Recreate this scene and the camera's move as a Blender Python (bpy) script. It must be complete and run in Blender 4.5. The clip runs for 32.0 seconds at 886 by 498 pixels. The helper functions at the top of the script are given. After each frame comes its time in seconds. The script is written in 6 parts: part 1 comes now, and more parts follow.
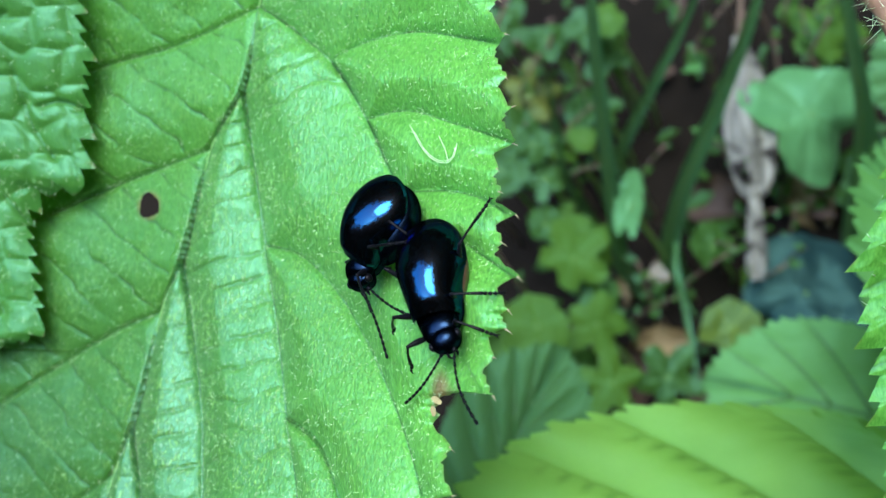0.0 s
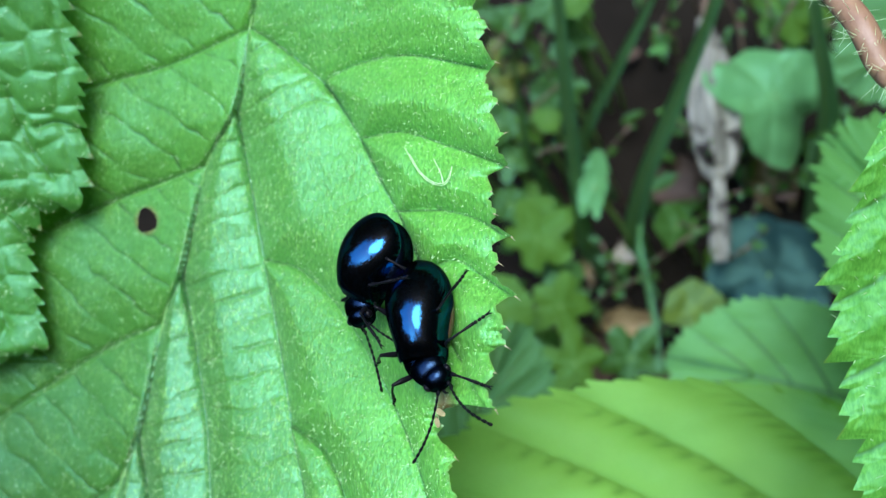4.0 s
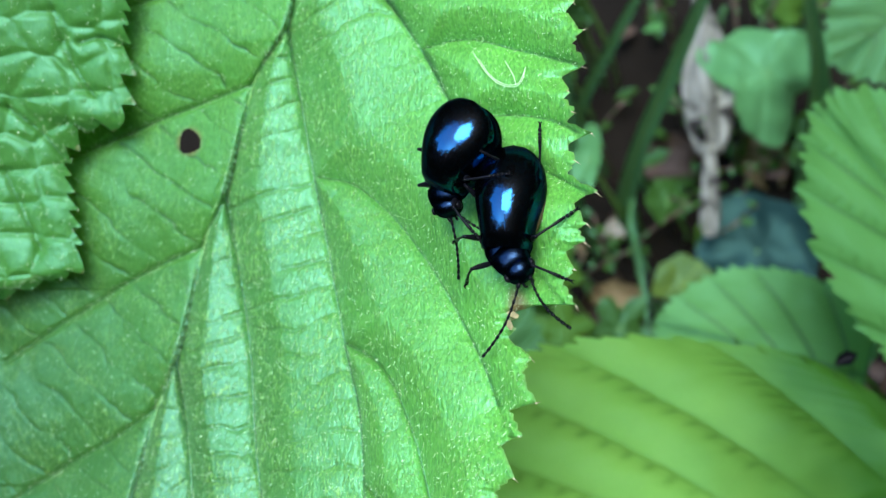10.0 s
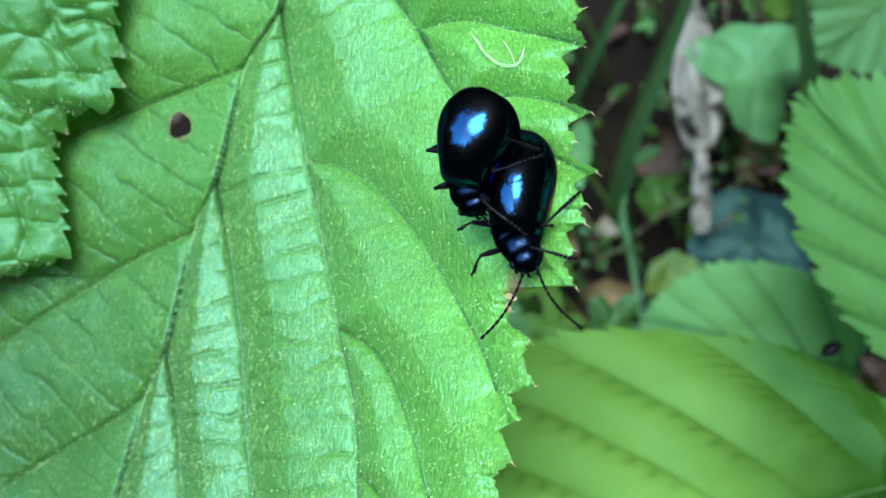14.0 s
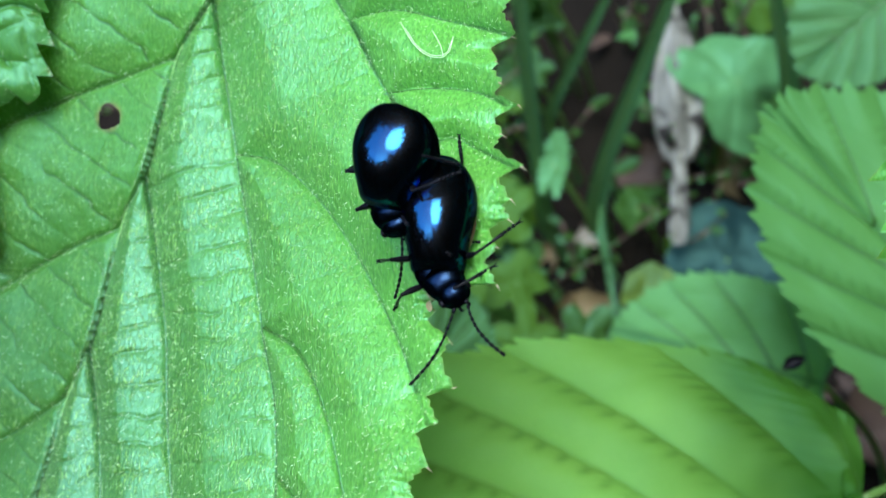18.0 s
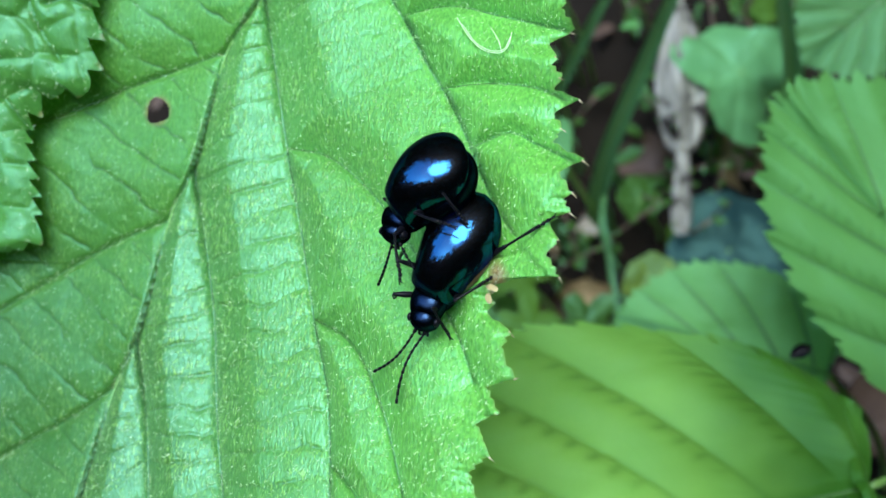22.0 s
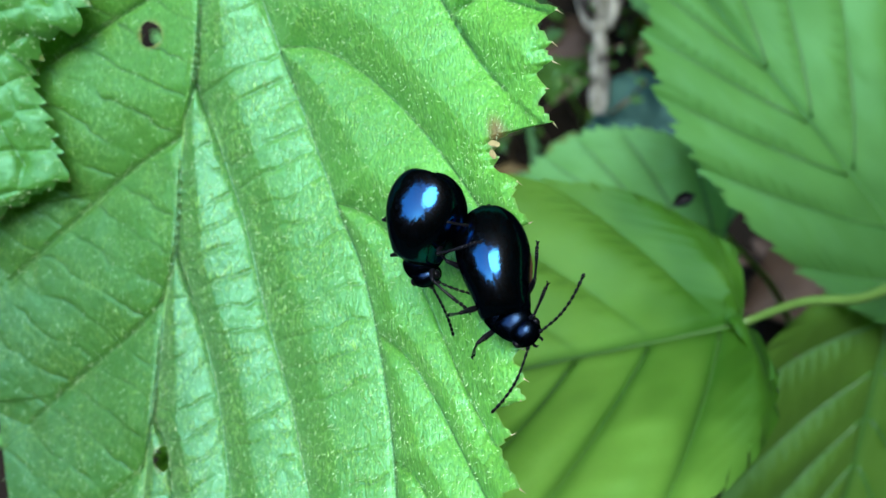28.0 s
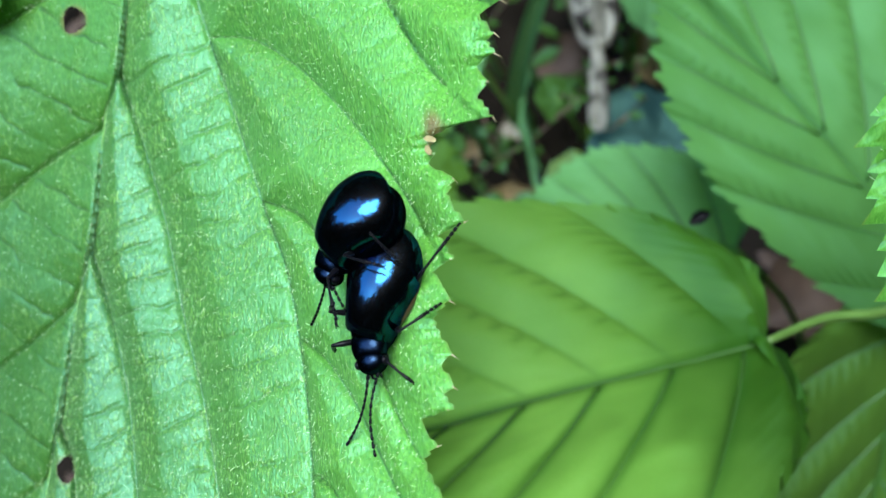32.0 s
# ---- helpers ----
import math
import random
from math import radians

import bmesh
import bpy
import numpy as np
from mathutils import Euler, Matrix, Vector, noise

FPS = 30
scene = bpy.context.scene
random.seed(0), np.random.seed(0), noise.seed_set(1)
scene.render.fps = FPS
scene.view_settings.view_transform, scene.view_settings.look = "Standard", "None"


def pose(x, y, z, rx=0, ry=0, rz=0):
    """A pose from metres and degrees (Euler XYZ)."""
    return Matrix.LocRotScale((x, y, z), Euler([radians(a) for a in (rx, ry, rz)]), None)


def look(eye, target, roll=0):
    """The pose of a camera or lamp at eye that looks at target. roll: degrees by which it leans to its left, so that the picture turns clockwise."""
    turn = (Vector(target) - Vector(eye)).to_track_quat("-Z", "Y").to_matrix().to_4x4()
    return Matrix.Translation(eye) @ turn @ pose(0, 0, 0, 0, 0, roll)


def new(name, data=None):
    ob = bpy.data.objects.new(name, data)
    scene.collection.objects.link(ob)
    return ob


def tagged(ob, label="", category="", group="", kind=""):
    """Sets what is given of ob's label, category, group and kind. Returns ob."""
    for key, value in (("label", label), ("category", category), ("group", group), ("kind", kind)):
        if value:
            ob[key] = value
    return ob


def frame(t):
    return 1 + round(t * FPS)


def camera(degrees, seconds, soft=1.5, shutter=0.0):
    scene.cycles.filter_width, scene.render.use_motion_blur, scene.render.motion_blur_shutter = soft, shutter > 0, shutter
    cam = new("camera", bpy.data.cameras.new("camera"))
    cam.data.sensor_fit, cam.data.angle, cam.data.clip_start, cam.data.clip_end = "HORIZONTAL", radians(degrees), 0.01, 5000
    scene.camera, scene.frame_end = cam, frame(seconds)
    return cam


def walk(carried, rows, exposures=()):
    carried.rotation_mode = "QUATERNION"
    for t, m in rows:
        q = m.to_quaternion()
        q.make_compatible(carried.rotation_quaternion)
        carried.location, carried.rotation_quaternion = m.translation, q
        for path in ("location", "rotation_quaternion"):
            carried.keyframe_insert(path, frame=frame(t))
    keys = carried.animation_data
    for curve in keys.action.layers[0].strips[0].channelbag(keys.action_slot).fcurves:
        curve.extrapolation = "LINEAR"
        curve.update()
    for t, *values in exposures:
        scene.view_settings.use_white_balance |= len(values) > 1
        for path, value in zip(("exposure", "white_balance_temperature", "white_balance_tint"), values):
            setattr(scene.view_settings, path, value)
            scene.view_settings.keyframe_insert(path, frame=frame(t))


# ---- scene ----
# Two shiny blue-black leaf beetles on a hairy toothed leaf over a woodland floor.
# Plan space: millimetres, x right, y up and z towards the first camera. PLACE sets it upright in the world.
MM = 0.001
UP = Vector((-0.36, 0.35, 0.86)).normalized()
PLACE = Matrix.Translation((0, 0, 0.2)) @ UP.rotation_difference(Vector((0, 0, 1))).to_matrix().to_4x4()

CAM_ROWS = [
    (0, -0.00, 0.00, -0.00, 0.76, -0.12, 0.20),
    (0.5, 0.28, 0.13, -0.37, 0.35, -0.73, 0.44),
    (1, 0.37, -0.55, -1.18, 0.36, -1.59, 0.51),
    (1.5, 0.40, -1.15, -1.63, 0.32, -1.86, 0.69),
    (2, 0.27, -1.58, -1.77, 0.51, -2.03, 0.55),
    (2.5, -0.18, -1.89, -1.35, 0.34, -1.97, 0.95),
    (3, -0.42, -1.86, -0.94, 0.50, -1.83, 0.63),
    (3.5, 0.13, -1.44, -0.73, 0.41, -1.69, 0.48),
    (5.5, 0.39, 0.41, -0.53, -0.77, -1.78, 0.75),
    (6, 0.28, 0.78, -0.54, -1.07, -1.73, 1.70),
    (6.5, 0.05, -1.09, -0.38, -0.50, -1.85, 1.27),
    (7, 0.70, -0.16, -0.06, -1.07, -1.86, 1.27),
    (7.5, 0.87, -2.17, -0.06, -0.95, -2.04, 1.63),
    (8, 2.10, -2.92, 0.91, -0.75, -2.03, 1.46),
    (8.5, 1.87, -3.65, 0.35, -0.58, -2.22, 1.81),
    (9, 1.90, -3.53, 0.01, -0.45, -2.16, 1.19),
    (9.5, 0.58, -3.15, 0.77, -0.46, -2.16, 1.27),
    (10, 0.08, -3.13, 1.49, -0.57, -2.08, 1.67),
    (10.5, 0.47, -3.03, 1.28, -0.46, -1.93, 1.27),
    (11, 1.28, -3.09, 1.00, -0.56, -1.87, 1.58),
    (11.5, 1.71, -3.62, 1.01, -0.45, -1.75, 1.38),
    (12, 2.00, -3.79, 1.20, -0.33, -1.73, 1.23),
    (12.5, 2.12, -4.04, 1.15, -0.24, -1.78, 1.15),
    (13, 2.41, -4.11, 1.18, -0.21, -1.89, 1.45),
    (13.5, 2.10, -4.04, 0.98, -0.20, -1.82, 0.91),
    (15.5, 2.66, -4.18, 0.69, -0.08, -1.91, 1.62),
    (16, 3.34, -3.57, 0.99, 0.09, -2.01, 1.83),
    (16.5, 3.51, -4.06, 0.83, 0.20, -2.00, 1.78),
    (17, 4.53, -4.57, 0.37, 0.20, -1.93, 1.79),
    (17.5, 5.08, -4.59, 0.01, 0.21, -1.93, 1.99),
    (18, 5.14, -4.47, -0.20, 0.25, -1.95, 2.12),
    (18.5, 4.89, -4.45, -0.26, 0.22, -2.00, 2.13),
    (19, 5.93, -4.48, -0.10, 0.14, -1.97, 2.42),
    (19.5, 5.97, -4.83, -0.55, 0.07, -1.94, 2.36),
    (20, 5.81, -5.08, -0.44, 0.10, -1.96, 2.45),
    (20.5, 5.29, -4.82, -0.30, 0.00, -1.98, 2.43),
    (21, 4.69, -4.80, -0.11, -0.03, -2.12, 2.61),
    (21.5, 3.98, -4.56, -0.07, -0.16, -2.20, 2.53),
    (22, 3.87, -4.95, -0.38, -0.21, -2.31, 2.69),
    (22.5, 3.86, -5.09, -0.36, -0.31, -2.33, 2.62),
    (23, 3.96, -5.03, -0.80, -0.33, -2.38, 2.84),
    (23.5, 4.02, -4.63, -0.85, -0.46, -2.48, 2.93),
    (24, 3.53, -4.38, -0.82, -0.63, -2.56, 2.91),
    (24.5, 3.98, -5.00, -0.33, -0.97, -2.73, 2.63),
    (25, 4.94, -6.39, 0.07, -1.28, -2.99, 1.80),
    (25.5, 6.55, -8.09, 0.16, -1.72, -3.17, 1.36),
    (26, 7.89, -7.88, 0.49, -2.39, -3.42, 1.09),
    (26.5, 8.07, -8.22, 1.38, -3.04, -3.64, 1.23),
    (28.5, 10.83, -11.07, 1.78, -3.82, -3.99, 1.57),
    (29, 11.74, -12.40, 0.68, -3.18, -4.24, 0.69),
    (29.5, 11.40, -11.62, 0.35, -2.78, -4.27, -2.01),
    (30, 10.68, -12.40, -0.38, -2.44, -4.32, -0.57),
    (30.5, 9.59, -11.88, -0.79, -2.21, -4.43, -1.42),
    (31, 8.54, -10.81, -1.02, -2.42, -4.45, -1.72),
    (31.5, 8.87, -9.93, -0.60, -2.75, -4.37, -0.72),
    (32, 7.94, -9.28, 0.31, -2.88, -4.62, -0.31),
]
LEAF_ROWS = [
    (0, 0.00, 0.00, -0.00, 0.76, -0.13, 0.20),
    (0.5, 0.23, -0.52, -1.51, 0.75, -0.24, 1.08),
    (1, -1.71, 1.34, -0.63, -0.12, -1.04, 0.68),
    (1.5, -0.71, -0.45, -2.16, 0.63, -0.47, 1.09),
    (2, -0.77, -1.28, -2.51, 1.06, -0.52, 1.44),
    (2.5, -0.10, -0.50, -1.19, 0.96, -0.08, 0.92),
    (3, -0.31, -1.86, -2.07, 1.16, -0.87, 1.55),
    (3.5, 1.04, -3.12, -2.85, 1.67, -0.10, 1.62),
    (5.5, 4.24, -3.24, -3.96, 2.19, 0.66, 3.41),
    (6, 4.53, -1.16, -1.89, 2.34, 1.64, 2.87),
    (6.5, 3.71, -0.71, -1.68, 0.95, 0.06, 2.93),
    (7, 3.42, 0.58, -2.17, -0.82, -0.82, 3.42),
    (7.5, 6.23, 0.71, -2.06, -0.54, 0.81, 3.30),
    (8, 7.50, -0.46, -1.49, 0.80, 2.08, 3.00),
    (8.5, 6.72, -0.57, -1.29, 0.61, 1.48, 3.80),
    (9, 7.08, -0.87, -1.65, 0.81, 1.71, 2.61),
    (9.5, 6.62, -0.48, -0.77, 0.73, 1.55, 1.95),
    (10, 6.38, -0.36, -0.03, 0.44, 1.40, 2.14),
    (10.5, 6.97, 0.02, -0.31, 0.16, 1.29, 1.61),
    (11, 8.12, -0.48, -0.78, 0.73, 2.17, 2.09),
    (11.5, 8.34, -0.47, -0.48, 0.50, 2.01, 2.10),
    (12, 8.15, -0.83, -0.17, 0.77, 1.99, 2.07),
    (12.5, 7.48, -0.33, 0.17, 0.13, 1.45, 1.90),
    (13, 8.78, -0.62, 0.11, 0.76, 2.54, 1.98),
    (13.5, 9.02, -0.49, 0.18, 0.73, 2.45, 1.19),
    (15.5, 8.81, -0.13, 0.51, 0.38, 2.37, 1.35),
    (16, 7.84, 0.55, 1.26, 0.18, 2.47, 1.04),
    (16.5, 9.06, 0.33, 0.76, 0.24, 2.72, 1.24),
    (17, 9.81, -0.00, 0.67, 0.17, 2.82, 1.44),
    (17.5, 9.61, -0.29, 0.72, 0.40, 2.99, 1.47),
    (18, 9.36, -0.10, 0.90, 0.43, 3.11, 1.37),
    (18.5, 9.53, -0.04, 0.50, 0.25, 2.89, 1.34),
    (19, 9.61, 0.25, 0.92, 0.06, 2.98, 1.81),
    (19.5, 10.28, -0.36, 0.29, 0.39, 3.11, 1.96),
    (20, 10.24, -0.68, 0.22, 0.54, 2.98, 2.21),
    (20.5, 10.29, -0.46, 0.30, 0.26, 2.89, 1.86),
    (21, 9.77, -0.60, 0.72, 0.46, 2.85, 1.82),
    (21.5, 10.15, -0.40, 0.57, 0.48, 2.86, 1.55),
    (22, 10.50, -0.07, 0.27, -0.11, 2.71, 1.48),
    (22.5, 10.71, -0.26, 0.42, 0.15, 2.70, 1.57),
    (23, 10.90, -0.47, 0.01, 0.32, 2.89, 1.68),
    (23.5, 9.99, -0.36, 0.07, 0.39, 2.72, 1.64),
    (24, 9.62, -0.98, -0.06, 0.84, 2.59, 1.97),
    (24.5, 11.35, -0.83, -0.04, 0.56, 3.04, 2.28),
    (25, 12.79, -1.01, -0.11, 0.43, 2.99, 2.55),
    (25.5, 14.09, -1.27, -0.36, 0.17, 2.58, 3.66),
    (26, 14.25, -0.22, 0.31, 0.13, 2.73, 4.29),
    (26.5, 15.01, 0.68, 0.93, -0.89, 2.72, 5.29),
    (28.5, 15.84, -5.07, -0.93, 2.60, 0.15, 11.81),
    (29, 17.14, -1.88, 0.60, 0.31, 2.30, 10.41),
    (29.5, 14.99, -0.92, 0.92, 0.33, 1.09, 7.97),
    (30, 17.23, -2.16, -0.40, 1.36, 3.35, 7.86),
    (30.5, 15.45, -2.05, 0.32, 1.40, 2.43, 6.35),
    (31, 15.25, -1.22, -0.06, 0.89, 2.23, 5.60),
    (31.5, 15.19, -1.85, 0.01, 1.83, 2.84, 7.01),
    (32, 13.62, -2.11, 0.12, 1.63, 2.73, 6.98),
]


def plan(x, y, z, rx=0, ry=0, rz=0):
    return PLACE @ pose(x * MM, y * MM, z * MM, rx, ry, rz)


cam = camera(40.0, 32.0, soft=1.4)
cam.data.dof.use_dof = True
cam.data.dof.focus_distance = 0.054
cam.data.dof.aperture_fstop = 80
walk(cam, [(r[0], plan(*r[1:])) for r in CAM_ROWS], exposures=[(0, 3.15, 6000, 8), (24.5, 3.18, 6000, 8), (28.5, 3.2, 6380, 5), (30, 3.2, 6350, 5), (32, 3.18, 6250, 6)])

# ---- light ----
world = bpy.data.worlds.new("world")
scene.world = world
world.use_nodes = True
wn = world.node_tree
sky = wn.nodes.new("ShaderNodeTexSky")
sky.sky_type, sky.sun_disc = "NISHITA", False
sky.sun_elevation, sky.sun_rotation = radians(62), radians(200)
sky.air_density, sky.dust_density, sky.ozone_density = 1.0, 0.4, 1.5
wn.links.new(sky.outputs[0], wn.nodes["Background"].inputs[0])
wn.nodes["Background"].inputs[1].default_value = 0.15
sun_data = bpy.data.lights.new("sun", "SUN")
sun_data.energy, sun_data.angle, sun_data.color = 0.8, radians(36), (1, 0.98, 0.94)
sun = new("sun", sun_data)
sun_from = PLACE.to_3x3() @ Vector((-0.14, 0.44, 0.88))
sun.matrix_world = look(sun_from * 3, (0, 0, 0))

# ---- materials ----


def material(name):
    m = bpy.data.materials.new(name)
    m.use_nodes = True
    nt = m.node_tree
    return m, nt, nt.nodes["Principled BSDF"], nt.nodes["Material Output"]


def node(nt, kind, **values):
    n = nt.nodes.new(kind)
    for key, value in values.items():
        n.inputs[key.replace("_", " ")].default_value = value
    return n


def ramp(nt, source, stops):
    r = nt.nodes.new("ShaderNodeValToRGB")
    while len(r.color_ramp.elements) < len(stops):
        r.color_ramp.elements.new(0.5)
    for e, (at, c) in zip(r.color_ramp.elements, stops):
        e.position, e.color = at, (*c, 1)
    nt.links.new(source, r.inputs[0])
    return r.outputs[0]


def mix(nt, fac, a, b, mode="MIX"):
    n = nt.nodes.new("ShaderNodeMix")
    n.data_type, n.blend_type = "RGBA", mode
    for socket, value in ((n.inputs["Factor"], fac), (n.inputs["A"], a), (n.inputs["B"], b)):
        if isinstance(value, (int, float)):
            socket.default_value = value
        elif isinstance(value, tuple):
            socket.default_value = (*value, 1)
        else:
            nt.links.new(value, socket)
    return n.outputs["Result"]


def noise_tex(nt, scale, detail=3, distortion=0.0, stretch=None):
    tc = nt.nodes.new("ShaderNodeTexCoord")
    mp = nt.nodes.new("ShaderNodeMapping")
    if stretch:
        mp.inputs["Scale"].default_value = stretch
    nt.links.new(tc.outputs["Object"], mp.inputs["Vector"])
    n = node(nt, "ShaderNodeTexNoise", Scale=scale, Detail=detail, Distortion=distortion)
    nt.links.new(mp.outputs[0], n.inputs["Vector"])
    return n.outputs["Fac"]


def leaf_material(name, dark, light, vein, rough=0.42, glow=0.35, bump=0.35, brown=None, spec=0.3, strokes=0.0, ior=1.5):
    """Leaf tissue: two-scale mottling, vein and furrow tone from the vein attribute, fine wrinkles, light through the
    blade.
    """
    m, nt, bsdf, out = material(name)
    big = noise_tex(nt, 220, 3)
    fine = noise_tex(nt, 5200, 4, 0.3, (1.8, 0.6, 1))
    base = mix(nt, big, dark, light)
    base = mix(nt, ramp(nt, fine, [(0.35, (0, 0, 0)), (0.75, (1, 1, 1))]), base, mix(nt, 0.6, base, light))
    wr = noise_tex(nt, 1500, 6, 0.8, (1.6, 0.7, 1))
    height = mix(nt, 0.5, wr, fine)
    if strokes:
        # close-lying silky hairs
        lie = ramp(nt, noise_tex(nt, 9000, 2, 0.6, (1.5, 0.26, 1)), [(0.55, (0, 0, 0)), (0.62, (1, 1, 1))])
        where = ramp(nt, noise_tex(nt, 420, 2), [(0.35, (0.15, 0.15, 0.15)), (0.62, (1, 1, 1))])
        lie = mix(nt, 1.0, lie, where, "MULTIPLY")
        silky = nt.nodes.new("ShaderNodeAttribute")
        silky.attribute_name = "silk"
        lie = mix(nt, 1.0, lie, silky.outputs["Color"], "MULTIPLY")
        base = mix(nt, mix(nt, 1.0, lie, (strokes, strokes, strokes), "MULTIPLY"), base, (0.45, 0.75, 0.14))
        height = mix(nt, 0.35, height, lie)
    at = nt.nodes.new("ShaderNodeAttribute")
    at.attribute_name = "vein"
    # brown: worn tissue, or a dim tone put into the colour near the stalk
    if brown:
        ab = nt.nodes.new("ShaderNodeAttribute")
        ab.attribute_name = "worn_or_dim"
        pale_mix = nt.nodes.new("ShaderNodeAttribute")
        pale_mix.attribute_name = "pale_mix"
        # pale yellow-green tone, mixed in by the pale attribute
        base = mix(nt, pale_mix.outputs["Fac"], base, mix(nt, ramp(nt, fine, [(0.3, (0, 0, 0)), (0.72, (1, 1, 1))]), (0.085, 0.37, 0.02), (0.27, 0.74, 0.09)))
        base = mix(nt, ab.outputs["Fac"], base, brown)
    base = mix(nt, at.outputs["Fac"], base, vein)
    nt.links.new(base, bsdf.inputs["Base Color"])
    bsdf.inputs["Roughness"].default_value = rough
    bsdf.inputs["Specular IOR Level"].default_value = spec
    if strokes:
        # silky parts shine more than the smooth ones
        shine = nt.nodes.new("ShaderNodeMath")
        shine.operation = "MULTIPLY_ADD"
        nt.links.new(silky.outputs["Fac"], shine.inputs[0])
        shine.inputs[1].default_value, shine.inputs[2].default_value = spec * 0.85, spec * 0.15
        nt.links.new(shine.outputs[0], bsdf.inputs["Specular IOR Level"])
    bsdf.inputs["IOR"].default_value = ior
    bsdf.inputs["Specular Tint"].default_value = (0.45, 1.0, 0.78, 1)
    bsdf.inputs["Sheen Weight"].default_value = 0.03
    bsdf.inputs["Sheen Tint"].default_value = (0.75, 0.95, 0.9, 1)
    b = node(nt, "ShaderNodeBump", Strength=bump, Distance=0.0002)
    nt.links.new(height, b.inputs["Height"])
    nt.links.new(b.outputs[0], bsdf.inputs["Normal"])
    tr = nt.nodes.new("ShaderNodeBsdfTranslucent")
    nt.links.new(mix(nt, 0.5, base, (0.35, 0.6, 0.03)), tr.inputs["Color"])
    ms = nt.nodes.new("ShaderNodeMixShader")
    ms.inputs[0].default_value = glow
    nt.links.new(bsdf.outputs[0], ms.inputs[1])
    nt.links.new(tr.outputs[0], ms.inputs[2])
    nt.links.new(ms.outputs[0], out.inputs["Surface"])
    return m


def plain_material(name, a, b, rough, scale=800, metallic=0.0, bump=0.0, stretch=None, spec=0.5):
    m, nt, bsdf, out = material(name)
    fac = noise_tex(nt, scale, 4, 0.3, stretch)
    nt.links.new(mix(nt, fac, a, b), bsdf.inputs["Base Color"])
    bsdf.inputs["Roughness"].default_value = rough
    bsdf.inputs["Metallic"].default_value = metallic
    bsdf.inputs["Specular IOR Level"].default_value = spec
    if bump:
        n = node(nt, "ShaderNodeBump", Strength=bump, Distance=0.0002)
        nt.links.new(fac, n.inputs["Height"])
        nt.links.new(n.outputs[0], bsdf.inputs["Normal"])
    return m


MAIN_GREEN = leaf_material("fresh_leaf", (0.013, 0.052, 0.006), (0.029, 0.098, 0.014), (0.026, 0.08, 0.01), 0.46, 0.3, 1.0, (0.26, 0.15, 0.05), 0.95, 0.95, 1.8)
QUILT_GREEN = leaf_material("quilted_leaf", (0.018, 0.072, 0.008), (0.038, 0.13, 0.016), (0.025, 0.08, 0.01), 0.5, 0.3, 0.2, (0.2, 0.1, 0.04), 0.8, 0.12, 1.7)
# last colour of these two dims the stalk end against uneven light
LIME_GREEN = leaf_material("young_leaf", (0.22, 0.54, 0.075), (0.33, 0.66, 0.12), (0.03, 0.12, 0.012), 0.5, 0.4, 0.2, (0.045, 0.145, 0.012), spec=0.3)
SOFT_GREEN = leaf_material("shade_leaf", (0.075, 0.23, 0.045), (0.11, 0.29, 0.07), (0.045, 0.15, 0.03), 0.5, 0.38, 0.15, (0.035, 0.11, 0.022), spec=0.35)
OLIVE_GREEN = leaf_material("olive_leaf", (0.045, 0.115, 0.013), (0.075, 0.165, 0.022), (0.035, 0.1, 0.012), 0.5, 0.3, 0.15, spec=0.25)
MIST_GREEN = leaf_material("mist_leaf", (0.08, 0.23, 0.05), (0.12, 0.3, 0.075), (0.04, 0.12, 0.04), 0.5, 0.3, 0.15, spec=0.35)
FERN_GREEN = leaf_material("fern_leaf", (0.055, 0.155, 0.045), (0.09, 0.21, 0.068), (0.045, 0.125, 0.038), 0.5, 0.3, 0.15, spec=0.3)
DEEP_GREEN = leaf_material("deep_leaf", (0.02, 0.056, 0.008), (0.038, 0.094, 0.014), (0.09, 0.2, 0.06), 0.42, 0.25, 0.25)
BLUE_GREEN = leaf_material("waxy_leaf", (0.004, 0.014, 0.016), (0.008, 0.024, 0.026), (0.006, 0.018, 0.02), 0.5, 0.05, 0.0, spec=0.35)
FLOOR_GREEN = leaf_material("floor_leaf", (0.042, 0.105, 0.012), (0.075, 0.16, 0.02), (0.09, 0.22, 0.05), 0.5, 0.3, 0.2, spec=0.15)
IVY_GREEN = leaf_material("pale_leaf", (0.065, 0.2, 0.07), (0.11, 0.28, 0.1), (0.14, 0.34, 0.13), 0.35, 0.25, 0.2)
GRASS_GREEN = leaf_material("grass", (0.03, 0.095, 0.033), (0.055, 0.145, 0.055), (0.04, 0.1, 0.03), 0.4, 0.25, 0.2)
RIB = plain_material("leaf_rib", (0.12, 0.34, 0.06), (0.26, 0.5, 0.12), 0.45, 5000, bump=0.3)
# real veins, toned darker to hold the furrows' shade
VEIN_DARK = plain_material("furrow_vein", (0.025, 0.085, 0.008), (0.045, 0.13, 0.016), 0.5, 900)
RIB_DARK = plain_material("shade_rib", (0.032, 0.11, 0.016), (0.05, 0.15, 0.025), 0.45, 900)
HAIR = plain_material("leaf_hair", (0.45, 0.72, 0.32), (0.7, 0.85, 0.5), 0.4)
TIP = plain_material("bristle_tip", (0.4, 0.42, 0.2), (0.5, 0.36, 0.22), 0.5, 300)
SHRED = plain_material("dry_shred", (0.1, 0.06, 0.02), (0.55, 0.48, 0.2), 0.7, 2500, bump=0.5)
STEM_RED = plain_material("red_stem", (0.16, 0.075, 0.045), (0.34, 0.22, 0.12), 0.5, 1400, bump=0.3)
